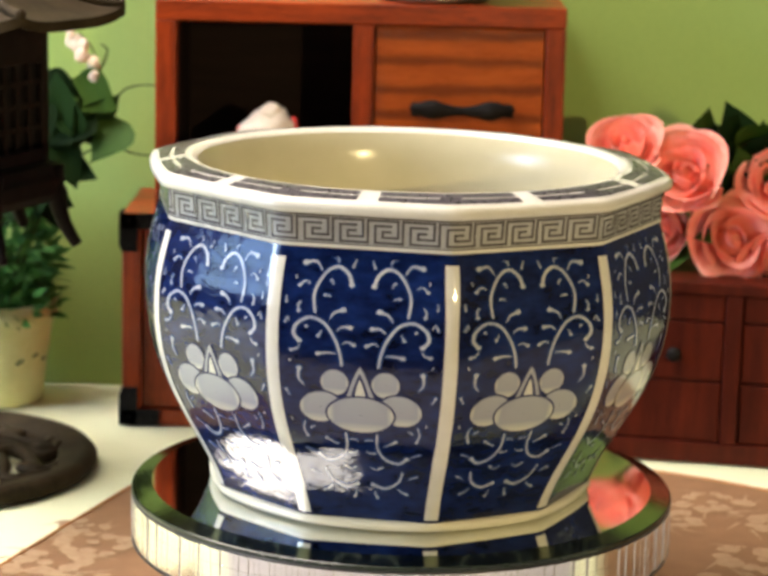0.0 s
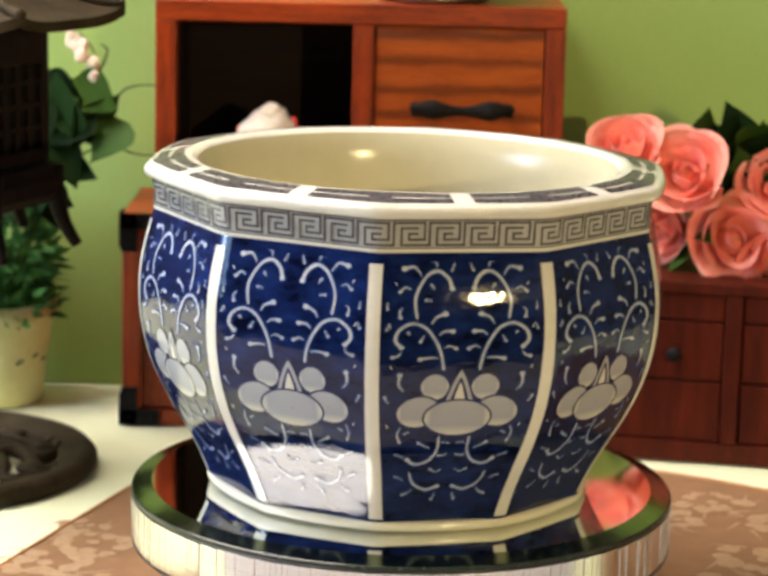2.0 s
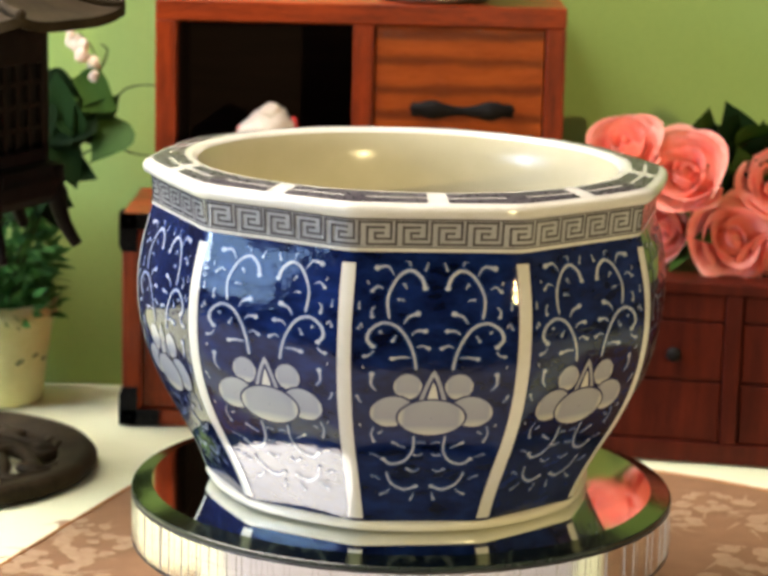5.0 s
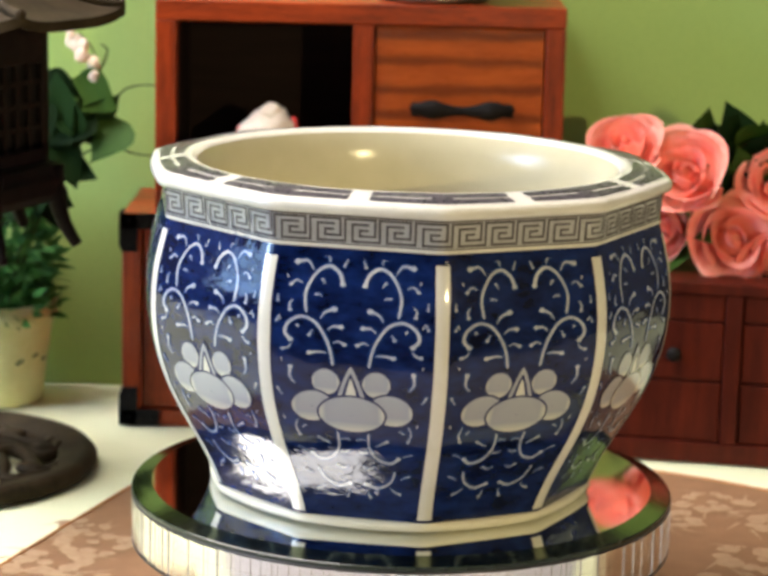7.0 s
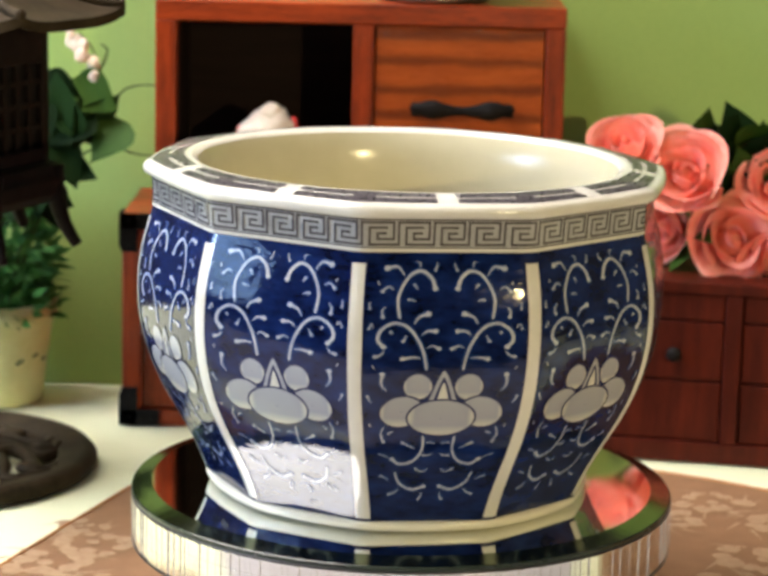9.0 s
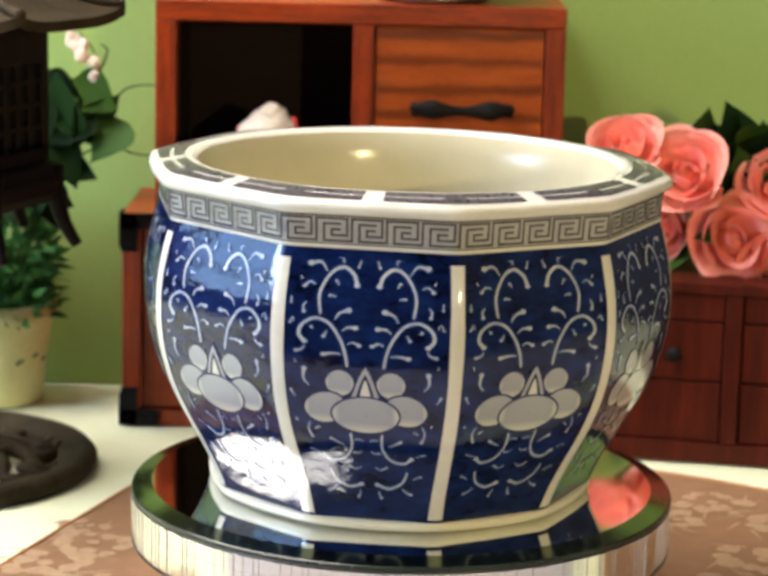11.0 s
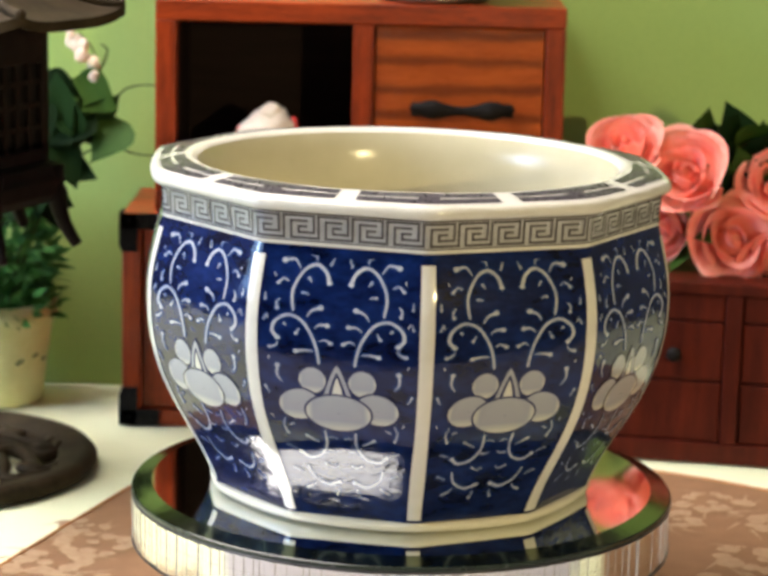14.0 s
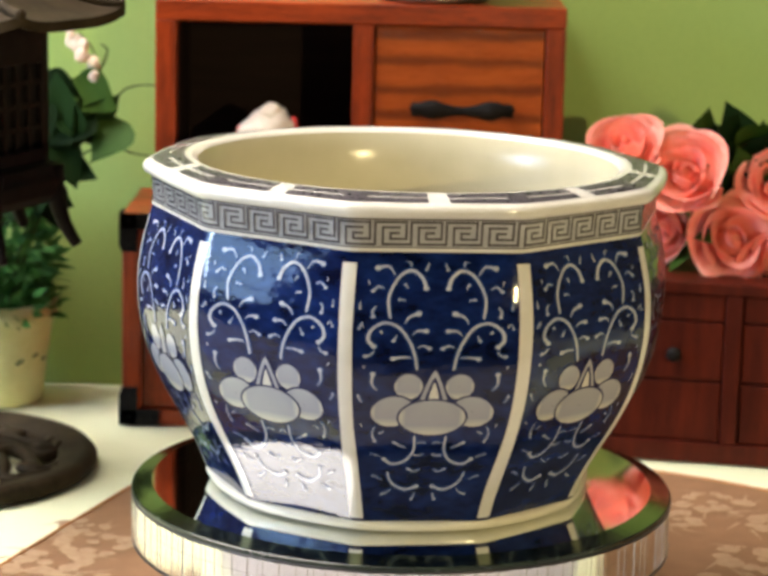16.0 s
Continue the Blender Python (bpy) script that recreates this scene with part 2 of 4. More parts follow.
def lumpy_ball(r, amount, freq, bm=None, at=(0, 0, 0), squash=(1, 1, 1), subdiv=3):
    bm = bm or bmesh.new()
    made = bmesh.ops.create_icosphere(bm, subdivisions=subdiv, radius=1)["verts"]
    for v in made:
        k = 1 + amount * noise.noise(v.co * freq + Vector(at) * 50)
        v.co = Vector(at) + Vector((v.co.x * squash[0], v.co.y * squash[1], v.co.z * squash[2])) * r * k
    return bm


# ---- the room ----
BACK = 0.51
REAR = 1.5
wall_back = solid("wall_back", box(-1.7, 0.9, REAR, REAR + 0.1, -0.75, 1.75), ROOM, pose(0, 0, 0), "plain dim wall closing the room", kind="structure")
solid("wall_green", box(-0.44, 0.42, BACK, BACK + 0.08, -0.75, 0.43), WALL, pose(0, 0, 0), "light green painted plaster wall behind the table", kind="structure")
solid("wall_front", box(-1.7, 0.9, -3.1, -3.0, -0.75, 1.75), ROOM, pose(0, 0, 0), "plain beige wall closing the room", kind="structure")
solid("wall_right", box(0.9, 1.0, -3.0, REAR, -0.75, 1.75), ROOM, pose(0, 0, 0), "plain beige wall closing the room", kind="structure")
wl = bmesh.new()
for y0, y1, z0, z1 in ((-3.0, -1.06, -0.75, 1.75), (0.06, REAR, -0.75, 1.75), (-1.06, 0.06, -0.75, 0.18), (-1.06, 0.06, 0.98, 1.75)):
    box(-1.8, -1.7, y0, y1, z0, z1, bm=wl)
wall_left = solid("wall_left", wl, ROOM, pose(0, 0, 0), "plain beige wall with a window opening", kind="structure")
solid("floor", box(-1.8, 1.0, -3.1, REAR + 0.1, -0.80, -0.75), FLOORM, pose(0, 0, 0), "brown wooden floor", kind="structure")
solid("ceiling", box(-1.8, 1.0, -3.1, REAR + 0.1, 1.75, 1.80), CEIL, pose(0, 0, 0), "off-white ceiling", kind="structure")
window = thing("window_1", pose(-1.695, 0, 0), "white framed window letting daylight in", "window", kind="structure")
for y0, y1, z0, z1 in ((-1.06, -1.03, 0.18, 0.98), (0.03, 0.06, 0.18, 0.98), (-1.03, 0.03, 0.18, 0.21), (-1.03, 0.03, 0.95, 0.98), (-1.03, 0.03, 0.43, 0.46), (-0.305, -0.28, 0.46, 0.95), (-0.64, -0.61, 0.46, 0.95)):
    part("window_frame", box(-0.02, 0.02, y0, y1, z0, z1, 0.004), CEIL, window)
pane = part("pane", box(-0.003, 0.003, -1.03, 0.03, 0.21, 0.95), GLASS, window)
pane.visible_shadow = False
lamp = thing("ceiling_lamp", pose(-1.03, 0.26, 1.70), "wide ceiling lamp with a white diffuser", "lamp")
part("housing", box(-0.65, 0.65, -0.82, 0.82, 0.0, 0.05, 0.006), CEIL, lamp)
part("diffuser", box(-0.64, 0.64, -0.81, 0.81, -0.015, 0.0, 0.004), GLOW, lamp)

floor_lamp = thing("floor_lamp", pose(0.76, -1.46, -0.75), "slim black floor lamp with a warm bulb", "lamp")
part("base", lathe([(0.0001, 0.0), (0.13, 0.0), (0.13, 0.012), (0.02, 0.025), (0.0001, 0.025)], 40), BLACK, floor_lamp)
part("pole", lathe([(0.0095, 0.024), (0.0095, 1.20)], 16), BLACK, floor_lamp)
part("shade", lathe([(0.02, -0.08), (0.045, -0.05), (0.068, 0.03), (0.066, 0.03), (0.043, -0.048), (0.02, -0.078)], 32), BLACK, floor_lamp, m=pose(0, 0, 1.24) @ look((0, 0, 0), (-0.74, 1.42, -0.38)) @ pose(0, 0, 0, 180))

# ---- the table ----
table = thing("table", pose(0, 0, 0), "long table covered by a cream cloth", "table")
tt = box(-1.2, 0.85, -0.452, BACK - 0.006, -0.035, -0.003, 0.004)
part("tabletop", tt, WOODDARK, table)
for x in (-1.1, 0.77):
    for y in (-0.40, 0.42):
        part("leg", box(x - 0.03, x + 0.03, y - 0.03, y + 0.03, -0.75, -0.035, 0.004), WOODDARK, table)


def cloth_point(u, v):
    x, y = -1.205 + 2.06 * u, -0.456 + (BACK + 0.454) * v
    return (x, y, 0.0006 * noise.noise(Vector((x * 9, y * 9, 0))) - 0.0006)


tablecloth = solid("tablecloth", grid_mesh(cloth_point, 120, 70), LINEN, pose(0, 0, 0), "cream linen tablecloth spread over the table", "tablecloth", smooth=True)

# a pale grey-rose mat along the table's front edge, seen mirrored in the glaze
MATCLOTH = material("rose_grey_cloth", (0.33, 0.303, 0.308), (0.41, 0.378, 0.385), 0.8, 40, bump=0.2, detail_scale=20)


def mat_point(u, v):
    x, y = -1.0 + 1.75 * u, -0.452 + 0.295 * v
    return (x, y, 0.0022 + 0.0004 * noise.noise(Vector((x * 11, y * 11, 3))))


mat_bm = grid_mesh(mat_point, 90, 18)
grown = bmesh.ops.extrude_face_region(mat_bm, geom=mat_bm.faces[:])["geom"]
for v in grown:
    if isinstance(v, bmesh.types.BMVert):
        v.co.z -= 0.0016
bmesh.ops.recalc_face_normals(mat_bm, faces=mat_bm.faces[:])
solid("table_mat", mat_bm, MATCLOTH, pose(0, 0, 0), "pale rose-grey cloth mat along the table edge", "table mat", smooth=True)

# brown runner: a mat with a rounded far corner under the turntable
outline = [Vector((-0.262, -0.045)), Vector((-0.2246, 0.0696)), Vector((-0.1703, 0.2317)), Vector((-0.138, 0.318))]
for k in range(7):
    a = radians(160 - 100 * k / 6)
    outline.append(Vector((-0.045 + 0.095 * math.cos(a), 0.285 + 0.085 * math.sin(a))))
outline += [Vector((0.10, 0.327)), Vector((0.1793, 0.2954)), Vector((0.2382, 0.2614)), Vector((0.36, 0.175)), Vector((0.60, 0.005)), Vector((0.55, -0.095)), Vector((-0.278, -0.095))]
runner = thing("table_runner", pose(0, 0, 0), "brown brocade table runner with gold flowers lying on the tablecloth", "table runner")
rb = bmesh.new()
low = [rb.verts.new((p.x, p.y, 0.0005)) for p in outline]
top = [rb.verts.new((p.x, p.y, 0.0026)) for p in outline]
rb.faces.new(top[::-1])
for i in range(len(top)):
    j = (i + 1) % len(top)
    rb.faces.new([low[i], low[j], top[j], top[i]])
bmesh.ops.recalc_face_normals(rb, faces=rb.faces)
part("cloth", rb, RUNNER, runner)
hem = bmesh.new()
tube([(-0.262, -0.045, 0.0028), (-0.2246, 0.0696, 0.0028), (-0.1703, 0.2317, 0.0028), (-0.138, 0.318, 0.0028)], 0.0011, bm=hem)
tube([(0.10, 0.327, 0.0028), (0.1793, 0.2954, 0.0028), (0.2382, 0.2614, 0.0028), (0.36, 0.175, 0.0028), (0.60, 0.005, 0.0028)], 0.0009, bm=hem)
part("hem", hem, material("orange_hem", (0.42, 0.17, 0.05), (0.52, 0.24, 0.08), 0.6, 90), runner, "thin orange hem")


def blossom(r, seed):
    """A flat woven flower with ragged petals."""
    rnd = random.Random(seed)
    bm = bmesh.new()
    for k in range(11):
        a = 2 * math.pi * k / 11 + rnd.uniform(-0.3, 0.3)
        q = rnd.uniform(0.45, 1.05) * r
        cx, cy, pr = q * math.cos(a), q * math.sin(a), r * rnd.uniform(0.18, 0.36)
        vs = [bm.verts.new((cx + pr * (1 + 0.25 * rnd.uniform(-1, 1)) * math.cos(t * math.pi / 6), cy + pr * (1 + 0.25 * rnd.uniform(-1, 1)) * math.sin(t * math.pi / 6), 0.00004 * k)) for t in range(12)]
        bm.faces.new(vs)
    vs = [bm.verts.new((0.2 * r * math.cos(t * math.pi / 5), 0.2 * r * math.sin(t * math.pi / 5), 0.0009)) for t in range(10)]
    bm.faces.new(vs)
    for k in range(4):
        a = rnd.uniform(0, 6.28)
        p, q = Vector((math.cos(a), math.sin(a), 0)) * r, Vector((math.cos(a + 0.5), math.sin(a + 0.5), 0)) * r * 1.7
        side = (q - p).cross(Vector((0, 0, 1))).normalized() * r * 0.07
        bm.faces.new([bm.verts.new(p + side), bm.verts.new(p - side), bm.verts.new(q)])
    for f in bm.faces:
        if f.normal.z < 0:
            f.normal_flip()
    return bm


flower_spots = [(-0.200, 0.075, 0.020), (-0.178, 0.115, 0.017), (-0.165, 0.03, 0.021), (-0.19, 0.145, 0.012), (-0.23, 0.0, 0.02), (0.198, 0.228, 0.017), (0.172, 0.190, 0.014),
                (0.232, 0.19, 0.018), (0.215, 0.115, 0.021), (0.255, 0.15, 0.016), (0.185, 0.06, 0.02), (0.30, 0.03, 0.022), (-0.22, -0.05, 0.02), (0.20, -0.04, 0.02)]
for i, (x, y, r) in enumerate(flower_spots):
    part("woven_flower", blossom(1.25 * r, i), BROCADE, runner, m=pose(x, y, 0.0030, 0, 0, 37 * i))

# ---- the turntable ----
ZT = 0.081
RT = 0.142
turntable = thing("turntable", pose(0.0012, 0, 0), "round silvery display turntable with a mirror top on the runner", "turntable")
part("mirror_top", lathe([(0.0001, ZT), (0.06, ZT), (RT - 0.0105, ZT)], 128), MIRROR, turntable, "round mirror disc")
part("bevelled_edge", lathe([(RT - 0.0105, ZT), (RT - 0.0006, ZT - 0.0024)], 128), BEVEL, turntable, "green tinted bevelled glass edge")
part("glass_edge", lathe([(RT - 0.0006, ZT - 0.0024), (RT, ZT - 0.0029), (RT, ZT - 0.0046)], 128), EDGE, turntable, "dark green glass edge")
part("edge_trim", lathe([(RT - 0.001, ZT - 0.0046), (RT + 0.0004, ZT - 0.005), (RT + 0.0004, ZT - 0.0058), (RT - 0.001, ZT - 0.0062)], 128), BLACK, turntable, "thin black seam", smooth=True)
rnd = random.Random(4)
NSTRIP = 300
sw = 0.955 * math.pi * RT / NSTRIP
strip_bm = bmesh.new()
for z0, z1 in ((0.0290, 0.0216), (0.02145, 0.0140), (0.01385, 0.0062)):
    box(-sw, sw, -0.0007, 0.0, ZT - z0, ZT - z1, bm=strip_bm)
strip_mesh = finish("mirror_strip", strip_bm, STRIP, False)
for k in range(NSTRIP):
    ob = new("mirror_strip", strip_mesh)
    ob.parent = turntable
    ob.matrix_basis = pose(0, 0, 0, 0, 0, 360 * k / NSTRIP) @ pose(0, -RT + 0.0008, 0, rnd.uniform(-0.4, 0.4), 0, rnd.uniform(-1.0, 1.0))
part("strip_backing", lathe([(RT - 0.002, ZT - 0.0062), (RT - 0.002, ZT - 0.029)], 128), BRASS, turntable)
part("bottom_trim", lathe([(RT - 0.002, ZT - 0.0285), (RT + 0.0002, ZT - 0.029), (RT + 0.0002, ZT - 0.0305), (RT - 0.004, ZT - 0.031), (0.06, ZT - 0.031)], 128), BLACK, turntable, smooth=True)
part("pedestal", lathe([(0.06, ZT - 0.031), (0.055, 0.03), (0.065, 0.012), (0.075, 0.0035), (0.075, 0.0028), (0.0001, 0.0028)], 64), BLACK, turntable, smooth=True)

# ---- the flower pot ----
PROFILE = [(0.0062, 0.1013), (0.0095, 0.1025), (0.0216, 0.1081), (0.035, 0.1157), (0.05, 0.1244), (0.065, 0.1315), (0.08, 0.1362), (0.095, 0.1386), (0.109, 0.1389), (0.121, 0.1377), (0.133, 0.1350), (0.1455, 0.1314)]


def prof(z):
    """The radius of the body's corners at a height, smooth between the rows."""
    z = min(max(z, PROFILE[0][0]), PROFILE[-1][0])
    for i in range(len(PROFILE) - 1):
        if z <= PROFILE[i + 1][0]:
            break
    (z1, r1), (z2, r2) = PROFILE[i], PROFILE[i + 1]
    z0, r0 = PROFILE[max(i - 1, 0)]
    z3, r3 = PROFILE[min(i + 2, len(PROFILE) - 1)]
    t = (z - z1) / (z2 - z1)
    m1, m2 = (r2 - r0) / (z2 - z0) * (z2 - z1), (r3 - r1) / (z3 - z1) * (z2 - z1)
    return (2 * t ** 3 - 3 * t * t + 1) * r1 + (t ** 3 - 2 * t * t + t) * m1 + (-2 * t ** 3 + 3 * t * t) * r2 + (t ** 3 - t * t) * m2


C18 = math.cos(radians(18))


def ten_sided(rc, phi, round_to=0.0):
    """Radius of a ten-sided section with softened corners; phi in degrees, 0 in the middle of a face."""
    a = ((phi + 18) % 36) - 18
    r = rc * C18 / math.cos(radians(a))
    cap = rc * 0.9945
    h = max(rc * 0.006 - abs(r - cap), 0) / (rc * 0.006)
    r = min(r, cap) - h * h * rc * 0.006 / 4
    return r * (1 - round_to) + rc * 0.975 * round_to


def ring_point(r, phi, z):
    return Vector((r * math.sin(radians(phi)), -r * math.cos(radians(phi)), z))


def body_radius(z, phi):
    """The body's faces swell a little between the foot and the neck."""
    k = 0.28 * math.sin(math.pi * min(max((z - 0.0095) / 0.136, 0), 1)) ** 0.5
    return ten_sided(prof(z), phi) * (1 - k) + prof(z) * 0.985 * k


def surface(phi, z, off=0.0):
    r = body_radius(z, phi)
    p = ring_point(r, phi, z)
    if off:
        e = (ring_point(body_radius(z, phi + 0.5), phi + 0.5, z) - ring_point(body_radius(z, phi - 0.5), phi - 0.5, z)).normalized()
        zz = min(max(z, 0.007), 0.144)
        up = (ring_point(body_radius(zz + 0.001, phi), phi, zz + 0.001) - ring_point(body_radius(zz - 0.001, phi), phi, zz - 0.001)).normalized()
        p = p + off * e.cross(up)
    return p


SEG = 240
pot = thing("flower_pot", pose(0.0008, 0.0002, ZT), "blue and white ten-sided porcelain planter on a mirror turntable", "flower pot")


def shell(rows, rounding=None):
    """A ten-sided skin through (height, corner radius) rows."""
    n = len(rows) - 1

    def at(u, v):
        j = round(v * n)
        z, rc = rows[j]
        return ring_point(ten_sided(rc, 360 * u, rounding[j] if rounding else 0), 360 * u, z)
    return grid_mesh(at, SEG, n, True)


foot = shell([(0.004, 0.086), (0.0, 0.088), (0.0, 0.0970), (0.0006, 0.0998), (0.0016, 0.1016), (0.0030, 0.1026), (0.0048, 0.1030), (0.0058, 0.1025), (0.0062, 0.1013)], [0.8] * 3 + [0.75, 0.7, 0.6, 0.5, 0.25, 0])
part("foot_ring", foot, FOOT, pot, "cream glazed foot ring", smooth=True)
body = grid_mesh(lambda u, v: ring_point(body_radius(0.0062 + 0.1393 * v, 360 * u), 360 * u, 0.0062 + 0.1393 * v), SEG, 42, True)
part("body", body, BLUE, pot, "cobalt blue glazed body", smooth=True)
neck = shell([(0.1455, 0.1314), (0.1465, 0.1314), (0.151, 0.1314), (0.156, 0.1317), (0.1608, 0.1323), (0.1617, 0.1330)])
part("neck_band", neck, KEYGROUND, pot, "pale grey neck band", smooth=True)
lip_rows = [(0.1617, 0.1330), (0.1619, 0.1352), (0.1629, 0.1370), (0.1648, 0.1379), (0.1667, 0.1376), (0.1682, 0.1362), (0.1690, 0.1338), (0.1697, 0.130), (0.1707, 0.124), (0.1714, 0.118), (0.1716, 0.1150),
            (0.1709, 0.1128), (0.1692, 0.1110), (0.1672, 0.1100), (0.163, 0.1083), (0.159, 0.1073), (0.154, 0.1067), (0.145, 0.1062), (0.115, 0.1065), (0.08, 0.102), (0.045, 0.091), (0.022, 0.070), (0.012, 0.047), (0.010, 0.0002)]
lip_round = [0, 0.15, 0.3, 0.38, 0.38, 0.36, 0.34, 0.36, 0.5, 0.8, 1] + [1] * 13
part("rim", shell(lip_rows[:13], lip_round[:13]), WHITE, pot, "white glazed rim", smooth=True)
part("inside", shell(lip_rows[12:], lip_round[12:]), CREAM, pot, "cream glazed inside", smooth=True)

# painted stripes on the corners
for k in range(10):
    def stripe(u, v, k=k):
        z = 0.0080 + 0.1325 * v
        half = 0.0034 - 0.0002 * v + 0.0003 * noise.noise(Vector((k * 3.1, v * 6, 0)))
        phi = 36 * k + 18 + math.degrees((2 * u - 1) * half / prof(z))
        return surface(phi, z, 0.00035)
    part("stripe", grid_mesh(stripe, 8, 30), WHITE, pot, smooth=True)
    part("stripe_edge", grid_mesh(lambda u, v, k=k: surface(36 * k + 18 + math.degrees((2 * u - 1) * (0.0043 - 0.0002 * v) / prof(0.0070 + 0.1342 * v)), 0.0070 + 0.1342 * v, 0.00018), 8, 30), LINE, pot, smooth=True)


# painted ornament of one panel: u runs from corner to corner (-1..1), z is the height
def panel(u, z, off):
    z = float(np.interp(z, (0.0105, 0.0155, 0.0205, 0.0365, 0.055, 0.064, 0.09, 0.13, 0.143), (0.0140, 0.0195, 0.0253, 0.0405, 0.0582, 0.0667, 0.0915, 0.1289, 0.1415)))
    return surface(math.degrees(math.atan(u * math.tan(radians(18)))), z, off)


def spline(pts, steps=6):
    out = []
    for i in range(len(pts) - 1):
        a, b, c, d = (Vector(pts[max(min(j, len(pts) - 1), 0)]) for j in (i - 1, i, i + 1, i + 2))
        for k in range(steps):
            t = k / steps
            out.append(0.5 * (2 * b + (c - a) * t + (2 * a - 5 * b + 4 * c - d) * t * t + (3 * b - a - 3 * c + d) * t ** 3))
    out.append(Vector(pts[-1]))
    return out


def stroke(bm, pts, w0, w1, off=0.0004, head=0.0, steps=6):
    """A brush stroke along the points, w0 to w1 wide (metres), with a round blob of radius head at its end."""
    line = spline(pts, steps)
    pairs = []
    n = len(line) - 1
    for i, p in enumerate(line):
        s = 0.041
        d = line[min(i + 1, n)] - line[max(i - 1, 0)]
        d = Vector((d.x * s, d.y))
        if d.length < 1e-9:
            d = Vector((1, 0))
        d.normalize()
        w = (w0 + (w1 - w0) * i / n) / 2 * (0.45 if i in (0, n) else 1)
        pairs.append([bm.verts.new(panel(p.x - k * d.y * w / s, p.y + k * d.x * w, off)) for k in (-1, 1)])
    for a, b in zip(pairs, pairs[1:]):
        bm.faces.new([a[0], b[0], b[1], a[1]])
    if head:
        c = line[-1]
        bm.faces.new([bm.verts.new(panel(c.x + head * 1.15 * math.cos(t * math.pi / 5) / 0.041, c.y + head * math.sin(t * math.pi / 5), off + 0.00006)) for t in range(10)])


def blob(cu, cz, ru, rz, off, power=1.0, tip=0.0):
    """A filled petal shape on the panel."""
    def at(u, v):
        a = 2 * math.pi * u
        k = 0.02 + 0.98 * v
        return panel(cu + k * ru * math.cos(a), cz + k * rz * (math.sin(a) + tip * math.cos(a)), off)
    return grid_mesh(at, 28, 4, True)


def wedge(half, z0, z1, off):
    """A pointed heart petal, wide below and sharp above."""
    def at(u, v):
        w = half * (1 - v) ** 0.75
        return panel((2 * u - 1) * max(w, 0.002), z0 + (z1 - z0) * v, off)
    return grid_mesh(at, 8, 10)


CURLS = [[(0.20, 0.0895), (0.23, 0.097), (0.29, 0.104), (0.41, 0.1112), (0.57, 0.1135), (0.71, 0.110), (0.745, 0.105), (0.68, 0.1015)],
         [(0.51, 0.1155), (0.535, 0.126), (0.43, 0.1355), (0.29, 0.1387), (0.17, 0.1355), (0.125, 0.1305)]]
ROOTS = [[(0.19, 0.0535), (0.19, 0.045), (0.29, 0.0385), (0.46, 0.0365), (0.56, 0.0395)],
         [(0.52, 0.0315), (0.46, 0.0245), (0.28, 0.0205), (0.11, 0.0225)]]
COMMAS = [(0.46, 0.1362, 0.54, 0.1405, 0.66, 0.1398, 13), (0.30, 0.1402, 0.31, 0.1425, 0.35, 0.1436, 8), (0.59, 0.1300, 0.66, 0.1312, 0.72, 0.1290, 8), (0.67, 0.1215, 0.71, 0.1195, 0.70, 0.1165, 8),
          (0.35, 0.1130, 0.30, 0.1165, 0.20, 0.1182, 13), (0.27, 0.1074, 0.21, 0.1096, 0.12, 0.1096, 11), (0.20, 0.1010, 0.14, 0.1022, 0.07, 0.1008, 9), (0.27, 0.0958, 0.36, 0.0962, 0.47, 0.0954, 11)]
COMMAS_B = [(0.43, 0.1075, 0.45, 0.1060, 0.47, 0.1045, 7), (0.67, 0.0995, 0.71, 0.0972, 0.77, 0.0964, 9), (0.33, 0.1300, 0.34, 0.1312, 0.36, 0.1322, 6), (0.35, 0.1242, 0.38, 0.1250, 0.42, 0.1250, 6),
            (0.09, 0.1425, 0.10, 0.1410, 0.12, 0.1390, 5), (0.80, 0.1135, 0.82, 0.1125, 0.84, 0.1105, 5), (0.59, 0.1080, 0.60, 0.1085, 0.61, 0.1090, 6), (0.84, 0.1240, 0.845, 0.1225, 0.84, 0.1205, 5)]
COMMAS_C = [(0.64, 0.0785, 0.70, 0.0820, 0.69, 0.0872, 11), (0.80, 0.0720, 0.83, 0.0735, 0.85, 0.0755, 6), (0.66, 0.0590, 0.70, 0.0545, 0.67, 0.0500, 7), (0.27, 0.0462, 0.34, 0.0475, 0.42, 0.0495, 8),
            (0.05, 0.0432, 0.10, 0.0418, 0.16, 0.0420, 6), (0.08, 0.0335, 0.16, 0.0318, 0.24, 0.0335, 6), (0.60, 0.0265, 0.66, 0.0280, 0.72, 0.0290, 5), (0.46, 0.0210, 0.52, 0.0190, 0.60, 0.0180, 6)]
COMMAS_D = [(0.13, 0.0190, 0.13, 0.0175, 0.16, 0.0155, 7), (0.60, 0.0405, 0.68, 0.0420, 0.72, 0.0425, 4), (0.55, 0.0560, 0.58, 0.0555, 0.61, 0.0548, 4), (0.04, 0.0490, 0.10, 0.0498, 0.14, 0.0495, 3)]

scroll_bm, halo_bm = bmesh.new(), bmesh.new()


